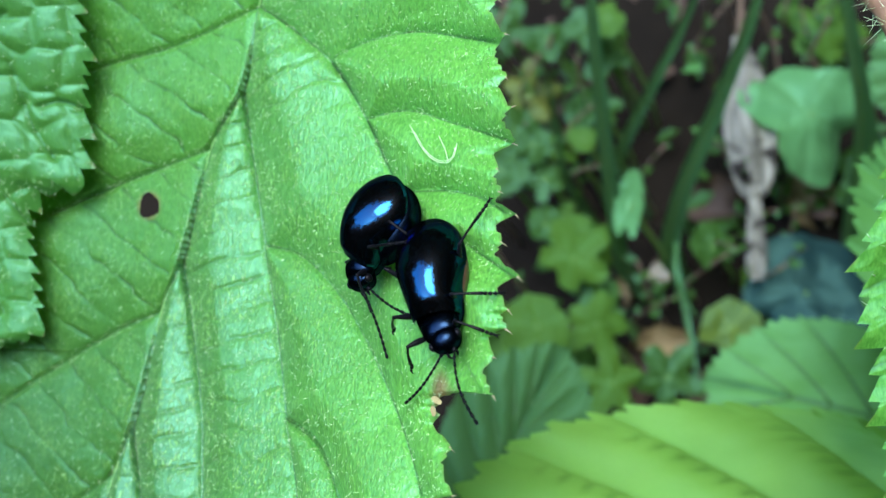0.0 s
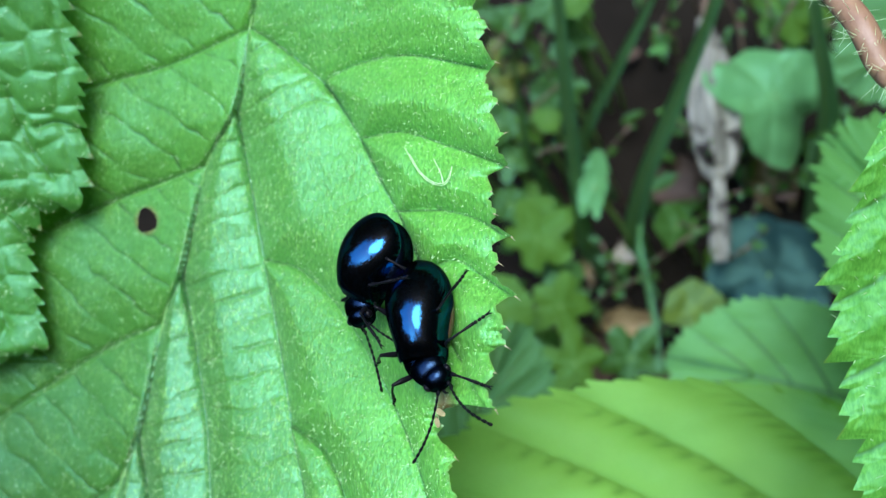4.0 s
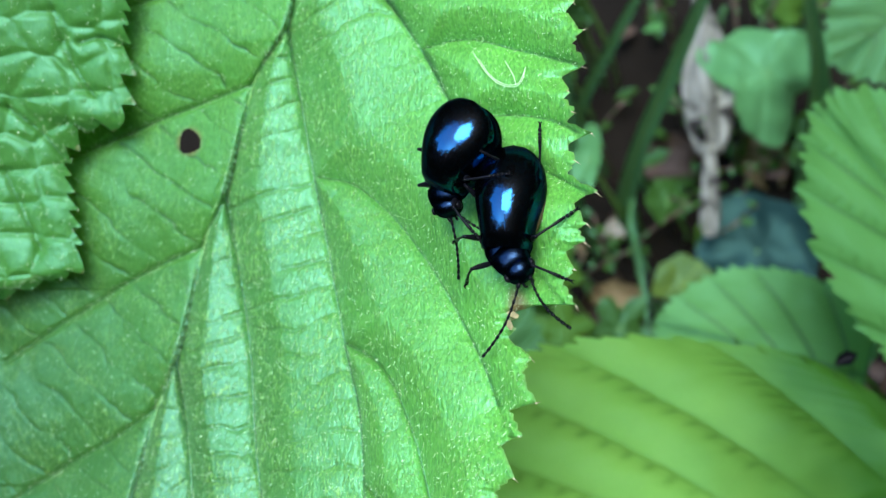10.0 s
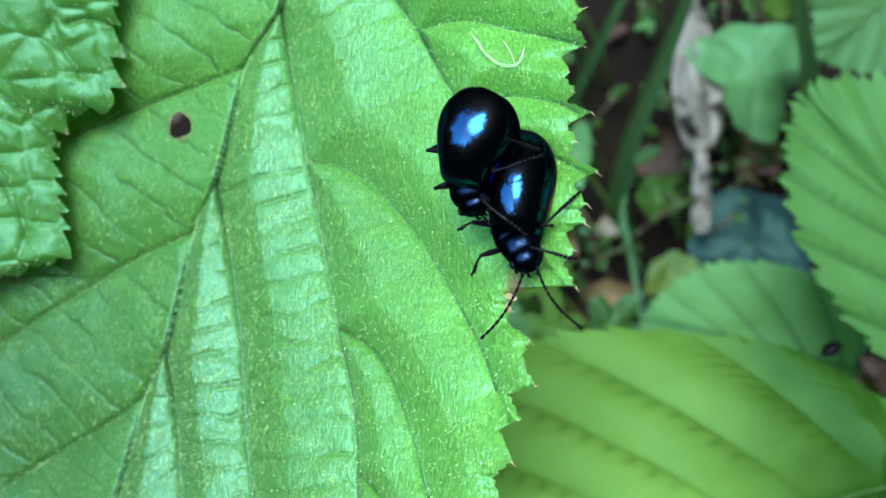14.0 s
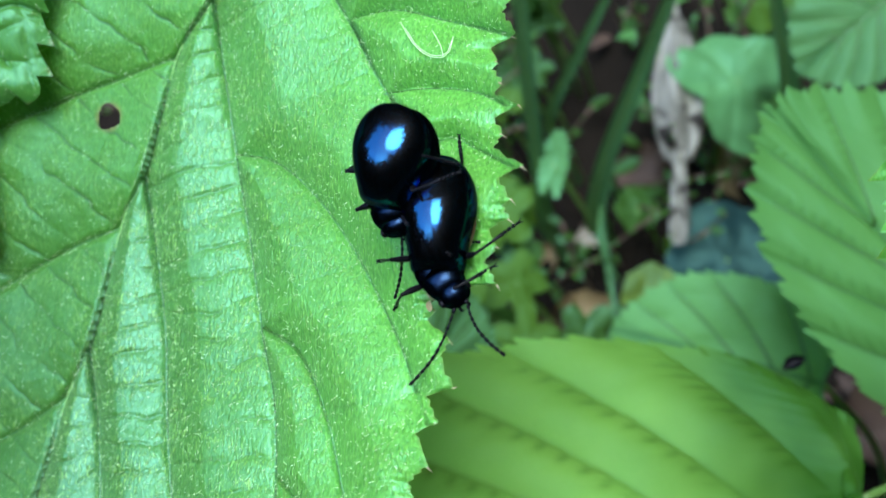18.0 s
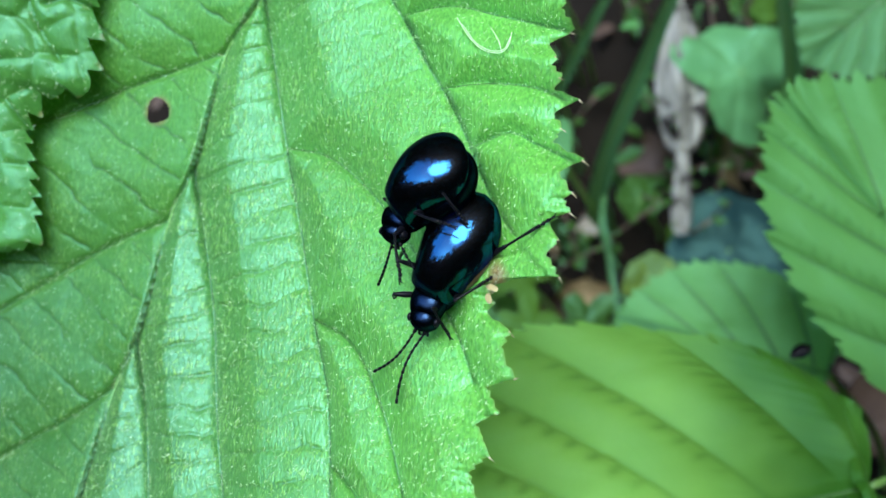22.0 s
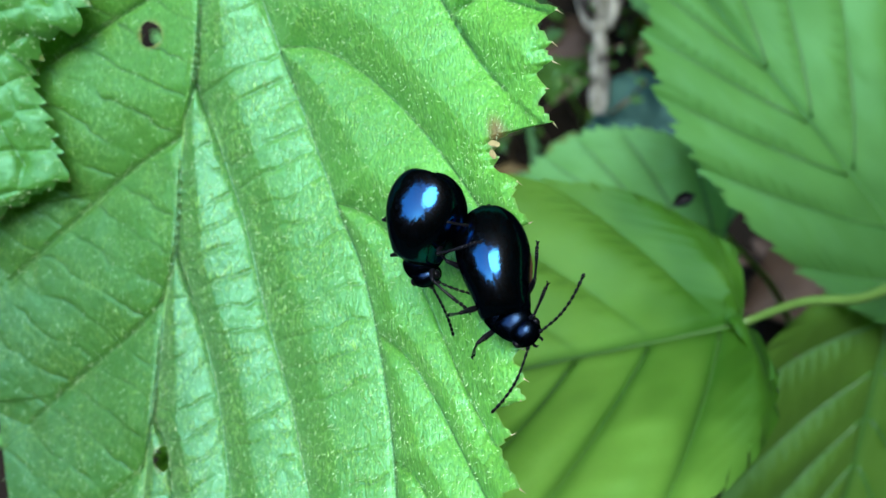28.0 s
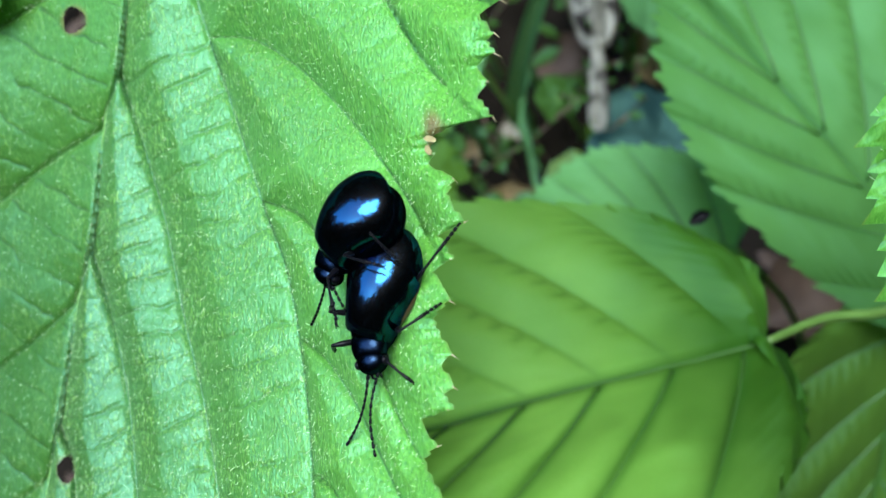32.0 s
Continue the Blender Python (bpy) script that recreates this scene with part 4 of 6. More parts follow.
def bramble_stem_thing():
    ob = thing("bramble_stem", "reddish hairy stem of the toothed plant", "stem")
    a = Vector((16.7, 12.3, -53.0))
    path = spline([a + Vector((-3, 9, -30)), a + Vector((-1.5, 4, -6)), a, Vector((17.8, 9.7, -52.0)), EDGE_BASE + Vector((0.8, -1.4, -0.8)), EDGE_BASE + Vector((12, -5, -6)), EDGE_BASE + Vector((45, -12, -30)), EDGE_BASE + Vector((60, -25, -120))], 10)
    part("stem", mesh_from("stem", *tube(path, 0.62, 12), STEM_RED), ob)
    rng = random.Random(3)
    bits = []
    for _ in range(220):
        p = path[rng.randrange(8, 44)]
        d = Vector((rng.uniform(-1, 1), rng.uniform(-1, 1), rng.uniform(-0.2, 1))).normalized()
        bits.append(tube([p + d * 0.5, p + d * rng.uniform(0.9, 1.7)], [0.014, 0.004], 4))
    part("hair", mesh_from("hair", *joined(*bits), HAIR), ob, "pale bristles", "stuff")
    return ob


bramble_stem = bramble_stem_thing()


def leaf_stalk(leaf, points):
    part("stalk", mesh_from("stalk", *tube(spline(points, 10), 0.5, 10), STEM_GREEN), leaf)


P0 = Vector((-9.0, 17.4, blade_z(-9.0, 17.4) - 0.2))
leaf_stalk(hairy_leaf, [P0, P0 + Vector((1, 7, -2)), P0 + Vector((8, 22, -20)), P0 + Vector((20, 40, -70)), P0 + Vector((26, 46, -150))])
Q0 = Vector((-31, 14, blade_z(-31, 14) + 2))
leaf_stalk(side_leaf, [Q0, Q0 + Vector((2, 10, -3)), Q0 + Vector((8, 24, -20)), Q0 + Vector((14, 40, -80)), Q0 + Vector((16, 46, -150))])

# leaves just below


def pleated_blade(length, upper, lower, material_, wide=0.2, pleat=0.8, lateral=7, tooth=1.5, cup=0.1, droop=0.1, sweep=0.0, lobe=1.0, seed=0, nu=230, nv=64):
    """A heart-based leaf along +x, normal +z, ruled along its side veins from the midrib to a doubly toothed margin.
    upper and lower are the half widths on the -y and +y side; the blade bellies between sunken veins."""
    veins = [0.045, 0.13] + [0.2 + 0.8 * ((k + 0.35) / (lateral + 0.6)) ** 0.52 for k in range(lateral)]
    phase_at, phase_no = [-0.05, *veins, 1.05], list(range(-1, len(veins) + 1))
    verts, faces, attr, base_dim = [], [], [], []
    rails = {}

    def origin(u):
        return length * 0.97 * (max(0.0, u - 0.2) / 0.8) ** 1.95

    def spot(u, v, side):
        half = lower if side > 0 else upper
        phi = math.pi * u
        ox = length * (0.475 - 0.53 * math.cos(phi) + 0.09 * math.exp(-(u / 0.05) ** 2) - 0.02 * math.exp(-((u - 1) / 0.1) ** 2))
        oy = half * max(0.0, math.sin(phi)) ** (0.8 + 0.95 * smoothstep(0.5, 1.0, u)) * (1 + (wide if side > 0 or lobe == 1 else wide - 0.24) * math.cos(phi)) * (1 - 0.1 * smoothstep(0.6, 1.0, u))
        ox = ox if ox > 0 or side < 0 or lobe == 1 else ox * lobe
        ph = u * 22 + 0.8 * fbm(u * 9, side, seed)
        saw = 0.65 * (ph % 1) ** 0.9 + 0.35 * ((ph * 2.0 + 0.3) % 1) ** 0.9
        e = v ** 7 * smoothstep(0.0, 0.06, u)
        oy += tooth * (saw - 0.4) * e * 0.8
        ox += tooth * (saw - 0.4) * e * 0.9
        mx = origin(u)
        x = mx + (ox - mx) * v - 0.012 * length * 4 * v * (1 - v) * smoothstep(0.1, 0.4, u)
        y = side * oy * (v ** 0.92)
        x += 0.15 * y if side > 0 and lobe < 1 else 0.0
        q = float(np.interp(u, phase_at, phase_no))
        f = q % 1
        belly = math.sin(math.pi * f ** 0.8) ** 0.8
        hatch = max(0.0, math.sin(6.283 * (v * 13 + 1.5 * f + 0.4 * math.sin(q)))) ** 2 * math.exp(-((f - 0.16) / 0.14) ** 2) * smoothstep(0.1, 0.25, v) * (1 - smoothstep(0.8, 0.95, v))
        rise = (1 - 0.6 * smoothstep(0.7, 0.95, u)) * smoothstep(0.0, 0.45, v) * (1 - 0.15 * smoothstep(0.75, 1.0, v))
        rung = abs((v * 9 + 0.35 * math.sin(q * 5)) % 1 - 0.5) * 2
        fold = pleat * (1.7 if side > 0 and pleat > 0.85 else 1.0)
        z = fold * belly * rise + 0.05 * pleat * rung * belly + cup * oy * v - droop * length * (x / length - 0.3) ** 2
        z += 0.03 * half * fbm(x * 3 / length, y * 2 / half, seed + 4) - 0.5 * pleat * math.exp(-(abs(y) / 0.5) ** 2)
        hatch *= 0.0 if side > 0 and lobe < 1 else 1.0
        z -= 0.3 * pleat * hatch
        z += 0.35 * pleat * e * math.sin(q * 6.28 + seed)
        y += sweep * (x / length) ** 2 * length
        # groove shade of veins and hatch goes into the colour, stronger on one half
        furrow_shade = max(math.exp(-(min(f, 1 - f) / (0.055 if side < 0 else 0.09)) ** 2) * (1 - 0.7 * v) * (1 if side > 0 or pleat < 0.85 else 0.35), math.exp(-(abs(oy * v) / 0.22) ** 2))
        return (x, y, z), min(1.0, max(furrow_shade, 0.55 * hatch))
    for side in (-1, 1):
        for i in range(nu + 1):
            for k in range(nv + 1):
                p, f = spot(i / nu, k / nv, side)
                verts.append(p)
                attr.append(f)
                # tone darkens towards the stalk to offset uneven light on the blade
                base_dim.append(min(1, max(0, 0.98 * (1 - smoothstep(0.0, 0.62, p[0] / length)) + 0.2 * fbm(p[0] * 0.15, p[1] * 0.15, seed))))
    m = nv + 1
    for sd in range(2):
        o = sd * (nu + 1) * m
        for i in range(nu):
            for k in range(nv):
                q = (o + i * m + k, o + i * m + k + 1, o + (i + 1) * m + k + 1, o + (i + 1) * m + k)
                faces.append(q[::-1] if sd else q)
    rails["midrib"] = [spot(0.2 + 0.78 * n / 40, 0.0, 1)[0] for n in range(41)]
    rails["side"] = [[spot(u, 0.03 + 0.85 * n / 16, side)[0] for n in range(17)] for u in veins[1:-1] for side in ((-1, 1) if pleat < 0.85 else (1,))]
    return mesh_from("blade", verts, faces, material_, True, {"vein": attr, "worn_or_dim": base_dim}), rails


def pleated_leaf(label, base, tip, face, upper, lower, material_, rib_mat, stalk, group="leaves below", **shape):
    ob = thing("toothed_leaf", label, "leaf", group, at=PLACE @ aim(base, tip, face))
    length = (Vector(tip) - Vector(base)).length
    me, rails = pleated_blade(length, upper, lower, material_, **shape)
    part("blade", me, ob)
    rib = rails["midrib"]
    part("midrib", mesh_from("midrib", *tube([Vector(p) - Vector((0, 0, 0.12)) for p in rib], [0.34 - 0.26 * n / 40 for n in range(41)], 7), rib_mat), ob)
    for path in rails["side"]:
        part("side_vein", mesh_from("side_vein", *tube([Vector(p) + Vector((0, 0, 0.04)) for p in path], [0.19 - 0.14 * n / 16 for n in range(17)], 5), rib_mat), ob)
    inv = aim(base, tip, face).inverted()
    path = spline([Vector(rib[0])] + [(inv @ (Vector(p) * MM)) / MM for p in stalk], 8)
    part("stalk", mesh_from("stalk", *tube(path, [0.3 + 0.3 * n / len(path) for n in range(len(path))], 8), STEM_GREEN), ob)
    return ob


NODE = Vector((51.0, -19.0, -92.0))
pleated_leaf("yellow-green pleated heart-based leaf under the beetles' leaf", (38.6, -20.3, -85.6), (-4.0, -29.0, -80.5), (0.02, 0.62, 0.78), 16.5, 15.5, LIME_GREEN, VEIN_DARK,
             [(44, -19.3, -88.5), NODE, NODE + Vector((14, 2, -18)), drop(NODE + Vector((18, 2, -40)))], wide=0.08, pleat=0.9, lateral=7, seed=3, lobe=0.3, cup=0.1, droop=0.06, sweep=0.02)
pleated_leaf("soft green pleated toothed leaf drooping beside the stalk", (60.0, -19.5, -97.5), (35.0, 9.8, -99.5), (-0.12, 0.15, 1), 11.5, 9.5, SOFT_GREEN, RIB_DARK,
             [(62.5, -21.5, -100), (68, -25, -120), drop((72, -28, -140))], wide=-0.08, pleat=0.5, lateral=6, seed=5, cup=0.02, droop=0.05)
pleated_leaf("olive green pleated leaf in the shade below", (57.0, -20.5, -101.0), (53.5, -56.0, -108.0), (0.1, 0.25, 1), 12.5, 12.5, OLIVE_GREEN, RIB_DARK,
             [(61, -17, -104), (68, -14, -125), drop((70, -14, -140))], wide=0.15, pleat=0.8, lateral=7, seed=13, cup=0.05, droop=0.08)
pleated_leaf("pale green toothed leaf half hidden under the others", (46.5, -15.5, -117.0), (26.0, -10.8, -121.0), (0.1, 0.2, 1), 8.2, 8.0, MIST_GREEN, RIB_DARK,
             rooted((46.5, -15.5, -117.0)), wide=0.1, pleat=0.2, lateral=5, seed=9, tooth=0.9)
pleated_leaf("blue-green pleated leaf with toothed edge near the soil", (3.2, -25.6, -119.7), (12.4, -7.8, -123.4), (-0.1, 0.1, 1), 7.0, 7.0, FERN_GREEN, RIB_DARK,
             rooted((3.2, -25.6, -119.7), 2), wide=0.1, pleat=0.8, lateral=6, seed=15, tooth=0.9)
pleated_leaf("soft green toothed leaf over the forest floor", (56.1, 25.2, -125.4), (46.4, 16.4, -127.6), (0.0, 0.3, 1), 6.5, 6.5, FERN_GREEN, RIB_DARK,
             rooted((56.1, 25.2, -125.4)), wide=0.1, pleat=0.4, lateral=5, seed=17, tooth=0.9)


def lobed_leaf(name, label, centre, size, lobes, material_, turn=0.0, face=(0, 0.1, 1), stretch=1.0, group="ground leaves", bend=0.2, seed=0):
    """A flat leaf drawn round its stalk: lobes 0 gives a round blade, more give pointed lobes; slightly dished."""
    c = Vector(centre)
    ob = thing(name, label, "leaf", group, at=PLACE @ aim(centre, c + Vector((math.cos(turn), math.sin(turn), 0)), face))
    verts, faces, vein = [(0, 0, 0)], [], [1.0]
    seg, rings = 72, 10
    for r in range(1, rings + 1):
        f = r / rings
        for k in range(seg):
            a = 2 * math.pi * k / seg
            if lobes:
                rad = (0.5 if lobes > 3 else 0.64) + (0.5 if lobes > 3 else 0.36) * abs(math.cos(a * lobes / 2)) ** 1.5 * (1 if math.cos(a) > -0.6 else 0.55)
            else:
                rad = 1 - 0.35 * math.exp(-((a - math.pi) / 0.35) ** 2)
            rad *= 1 + 0.22 * fbm(math.cos(a) * 1.3, math.sin(a) * 1.3, seed)
            x, y = size * f * rad * math.cos(a) * stretch, size * f * rad * math.sin(a)
            z = bend * size * (f * f * (0.4 * math.cos(2 * a + seed) - 0.3)) + 0.08 * size * fbm(x / size * 2, y / size * 2, seed + 1)
            verts.append((x, y, z))
            ray = abs(math.sin(a * max(lobes, 5) / 2))
            vein.append(math.exp(-(ray * f / 0.06) ** 2) * 0.9)
    for k in range(seg):
        faces.append((0, 1 + k, 1 + (k + 1) % seg))
    for r in range(rings - 1):
        for k in range(seg):
            k2 = (k + 1) % seg
            faces.append((1 + r * seg + k, 1 + (r + 1) * seg + k, 1 + (r + 1) * seg + k2, 1 + r * seg + k2))
    part("blade", mesh_from("blade", verts, faces, material_, True, {"vein": vein, "worn_or_dim": [0.0] * len(verts)}), ob)
    inv = aim(centre, c + Vector((math.cos(turn), math.sin(turn), 0)), face).inverted()
    g = drop(centre)
    path = spline([(inv @ (Vector(p) * MM)) / MM for p in (c, c.lerp(g, 0.5) + Vector((1.5, -1, 0)), g)], 6)
    part("stalk", mesh_from("stalk", *tube(path, 0.35, 6), STEM_GREEN), ob)
    return ob


# floor plants behind
PLANT_RNG = random.Random(31)
for n in range(26):
    spot = Vector((PLANT_RNG.uniform(4, 23), PLANT_RNG.uniform(-16, 34), PLANT_RNG.uniform(-176, -162)))
    if n % 4 == 0:
        spot.x = PLANT_RNG.uniform(34, 75)
    lobed_leaf("low_plant_leaf", "small soft green leaf of a low woodland plant", tuple(spot), PLANT_RNG.uniform(1.8, 4.2), PLANT_RNG.choice((0, 0, 3, 5)),
               PLANT_RNG.choice((DEEP_GREEN, DEEP_GREEN, FLOOR_GREEN)), PLANT_RNG.uniform(0, 6.2), (PLANT_RNG.uniform(-0.4, 0.4), PLANT_RNG.uniform(0, 0.5), 1), seed=40 + n)
lobed_leaf("ivy_leaf", "pale green three-pointed leaf catching the light", (49.1, 20.3, -161.6), 9.5, 3, IVY_GREEN, -1.5, (0.1, 0.25, 1), bend=0.5, seed=2)
lobed_leaf("waxy_leaf", "dark blue-green waxy leaf reflecting the sky", (49.6, -3.6, -165.4), 8.5, 0, BLUE_GREEN, 0.6, (-0.25, 0.3, 1), 1.0, seed=3)
lobed_leaf("round_leaf", "small round dull green leaf near the soil", (37.5, 2.8, -167.8), 3.2, 0, DEEP_GREEN, 2.0, (0.2, 0.2, 1), seed=4)
lobed_leaf("round_leaf", "pale oval leaf standing upright", (24.6, 7.8, -158.9), 1.9, 0, IVY_GREEN, 1.45, (0.1, 0.1, 1), 2.6, seed=5)
lobed_leaf("round_leaf", "round bright green leaf of a low plant", (12.0, -7.6, -151.4), 4.2, 0, FLOOR_GREEN, 0.4, (0.2, 0.3, 1), seed=6)
lobed_leaf("lobed_leaf", "lobed bright green leaf of a low plant", (20.0, -7.5, -156.1), 5.2, 5, FLOOR_GREEN, -1.2, (0.0, 0.2, 1), seed=7)
lobed_leaf("lobed_leaf", "lobed green leaf of a low plant", (17.5, 1.1, -161.1), 5.8, 5, FLOOR_GREEN, 0.7, (0.1, 0.2, 1), seed=8)
lobed_leaf("lobed_leaf", "lobed green leaf of a low plant", (21.1, 3.1, -166.0), 4.6, 4, FLOOR_GREEN, 2.2, (0.1, 0.2, 1), seed=9)
lobed_leaf("lobed_leaf", "yellowish lobed leaf of a low plant", (12.5, 24.8, -173.2), 5.0, 5, leaf_material("yellow_leaf", (0.08, 0.1, 0.015), (0.13, 0.15, 0.03), (0.2, 0.25, 0.05)), 0.2, (0, 0.3, 1), seed=10)
lobed_leaf("round_leaf", "small pale yellow-green leaf", (19.4, 17.3, -166.0), 1.9, 0, FLOOR_GREEN, 0.2, (0, 0.2, 1), seed=11)
lobed_leaf("lobed_leaf", "green leaf of a low plant in shade", (8.6, 34.1, -176.2), 5.5, 5, DEEP_GREEN, 1.0, (0, 0.3, 1), seed=12)
lobed_leaf("lobed_leaf", "green leaf of a low plant in shade", (23.6, 30.5, -172.8), 5.0, 4, DEEP_GREEN, 2.6, (0, 0.3, 1), seed=13)
lobed_leaf("round_leaf", "yellow-green leaf low on the soil", (39.6, -8.6, -165.7), 4.2, 0, leaf_material("lime_leaf", (0.06, 0.1, 0.012), (0.1, 0.16, 0.025), (0.2, 0.3, 0.05)), 0.9, (0, 0.2, 1), seed=14)
lobed_leaf("lobed_leaf", "green leaf of a low plant", (21.2, -14.6, -151.1), 4.8, 5, FLOOR_GREEN, 2.9, (0, 0.2, 1), seed=15)
lobed_leaf("lobed_leaf", "dark green leaf of a low plant", (28.5, -14.0, -152.9), 5.0, 5, DEEP_GREEN, 0.9, (0, 0.2, 1), seed=16)
lobed_leaf("lobed_leaf", "green leaf of a low plant", (13.9, -19.6, -151.4), 4.5, 5, DEEP_GREEN, 0.3, (0, 0.2, 1), seed=17)
lobed_leaf("lobed_leaf", "dark green leaf behind the grass", (59.3, 10.9, -169.2), 6.5, 4, DEEP_GREEN, 0.3, (0, 0.2, 1), seed=18)
lobed_leaf("lobed_leaf", "green leaf of a low plant in shade", (53.9, 33.3, -171.8), 6.0, 5, FLOOR_GREEN, 1.3, (0, 0.2, 1), seed=19)


def dry_leaf():
    """A grey withered leaf hanging point down, rolled along its length, with dark holes."""
    top, tip = Vector((40.4, 31.1, -164.9)), Vector((42.5, -1.8, -161.6))
    ob = thing("dry_leaf", "withered grey-brown rolled leaf with dark blotches", "dead leaf", at=PLACE @ aim(top, tip, (0.0, 0.1, 1)))
    L = (tip - top).length
    verts, faces = [], []
    nu, nv = 60, 24
    for i in range(nu + 1):
        s = i / nu
        w = 3.6 * max(0.12, math.sin(math.pi * min(1, s * 1.25 + 0.02)) ** 0.8) if s < 0.66 else 1.0 + 0.35 * math.sin(9 * s)
        w = max(w, 0.95) * (1 + 0.15 * fbm(s * 6, 0.3)) * (1 if s < 0.97 else 0.7)
        for j in range(nv + 1):
            v = j / nv * 2 - 1
            a = v * 1.5
            verts.append((L * s, w * math.sin(a) + 0.5 * math.sin(4 * s), 0.55 * w * math.cos(a) * (1 + 0.3 * math.cos(7 * v + 3 * s)) + 0.3 * fbm(s * 12, v * 2, 3)))
    m = nv + 1
    for i in range(nu):
        for j in range(nv):
            if fbm(i * 0.13, j * 0.17, 40) > 0.52:
                continue
            faces.append((i * m + j, (i + 1) * m + j, (i + 1) * m + j + 1, i * m + j + 1))
    part("blade", mesh_from("blade", verts, faces, DRY), ob)
    inv = aim(top, tip, (0.0, 0.1, 1)).inverted()
    g = drop(top + Vector((2, 14, 0)))
    path = spline([(inv @ (Vector(p) * MM)) / MM for p in (top, top + Vector((0.5, 6, -1)), top + Vector((1, 12, -8)), g)], 8)
    part("stalk", mesh_from("stalk", *tube(path, 0.4, 6), TWIG), ob)


dry_leaf()


def dead_scrap(label, centre, size, turn, mat, seed):
    """A curled brown scrap of leaf lying on the soil."""
    ob = thing("dead_leaf", label, "dead leaf", "litter", at=PLACE @ aim(centre, Vector(centre) + Vector((math.cos(turn), math.sin(turn), 0)), UPW))
    verts, faces = [], []
    for i in range(15):
        s = i / 14
        for j in range(9):
            v = j / 4 - 1
            w = size * 0.45 * math.sin(math.pi * min(1, 0.08 + 0.9 * s)) * (1 + 0.3 * fbm(s * 5, v, seed))
            verts.append((size * (s - 0.5) * 1.4, w * v, 0.35 * size * v * v + 0.15 * size * math.sin(3 * s + seed) + 0.1 * size * fbm(s * 4, v * 2, seed)))
    for i in range(14):
        for j in range(8):
            faces.append((i * 9 + j, i * 9 + 9 + j, i * 9 + 10 + j, i * 9 + j + 1))
    part("blade", mesh_from("blade", verts, faces, mat), ob)


TAN = plain_material("tan_leaf", (0.14, 0.10, 0.045), (0.26, 0.2, 0.09), 0.7, 300, bump=0.5)
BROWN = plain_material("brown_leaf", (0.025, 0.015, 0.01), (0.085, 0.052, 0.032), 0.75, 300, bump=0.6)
PALE = plain_material("pale_scrap", (0.35, 0.32, 0.24), (0.6, 0.56, 0.46), 0.7, 300, bump=0.5)


def soil_point(t_point, lift=1.5):
    """Carry a plan point along its line from the first eye down to the soil."""
    p = Vector(t_point)
    eye, far = PLACE @ Vector((0, 0, 0)), PLACE @ (p * MM)
    k = (eye.z - GROUND - lift * MM) / (eye.z - far.z)
    return tuple(p * k)


for label, c, size, turn, mat, seed in (
        ("tan withered leaf scrap on soil", (50.9, 9.9, -169.5), 7, 2.0, TAN, 1), ("pale dry seed head scrap", (30.7, -1.1, -166.0), 3.6, 0.5, PALE, 2),
        ("brown leaf scrap on soil", (30.6, -11.2, -168.0), 6, 0.2, TAN, 3), ("dark brown leaf scrap on soil", (38.2, -16.2, -165.6), 6, 0.9, BROWN, 4),
        ("dark brown leaf scrap on soil", (15.2, -14.9, -166.3), 5, 1.9, BROWN, 5), ("brown curled leaf scrap on soil", (39.8, 7.6, -175.8), 8, 0.1, BROWN, 6),
        ("dark brown leaf scrap on soil", (71.3, -26.6, -160.7), 12, 0.3, BROWN, 7), ("brown leaf scrap on soil", (14.2, -31.4, -166.4), 9, 0.6, BROWN, 9),
        ("brown leaf scrap on soil", (25.7, -4.2, -172.9), 4, 1.2, TAN, 10), ("dark leaf scrap on soil", (27.9, -15.3, -170.0), 8, 2.2, BROWN, 11)):
    dead_scrap(label, soil_point(c), size * 1.1, turn, mat, seed)
dead_scrap("small black curled scrap lying on the drooping leaf", (36.2, -12.0, -94.8), 1.3, 0.4, LIMB, 31)
leaf_thing("dead_leaf", "white torn scrap of leaf under the green leaf's stalk", (48.1, -25.0, -101.3), (50.4, -22.1, -103.3), (0, 0.2, 1), 2.2, PALE, rooted((48.1, -25.0, -101.3), 3), TWIG, category="dead leaf", group="litter", nu=24, nv=8)


def grass_blade(pts, width, label):
    ob = thing("grass_blade", label, "grass", "grass blades")
    path = spline(pts, 10)
    verts, faces = [], []
    n = len(path)
    for i, p in enumerate(path):
        d = (path[min(i + 1, n - 1)] - path[max(i - 1, 0)]).normalized()
        s = d.cross(Vector((0.1, 0, 1))).normalized()
        w = width / 2 * (1 - 0.85 * (i / n) ** 3)
        o = s.cross(d).normalized()
        for k in range(5):
            v = k / 2 - 1
            verts.append(p + s * w * v + o * (0.35 * w * abs(v)))
    for i in range(n - 1):
        for k in range(4):
            faces.append((i * 5 + k, i * 5 + 5 + k, i * 5 + 6 + k, i * 5 + k + 1))
    me = mesh_from("blade", [PLACE @ (p * MM) / MM for p in verts], faces, GRASS_GREEN, True, {"vein": [0.0] * len(verts), "worn_or_dim": [0.0] * len(verts)})
    part("blade", me, ob)
    rib = [PLACE @ (p * MM) / MM for p in path]
    part("midrib", mesh_from("midrib", *tube(rib, [0.07 * width * (1 - 0.8 * i / n) for i in range(n)], 5), STEM_GREEN), ob)


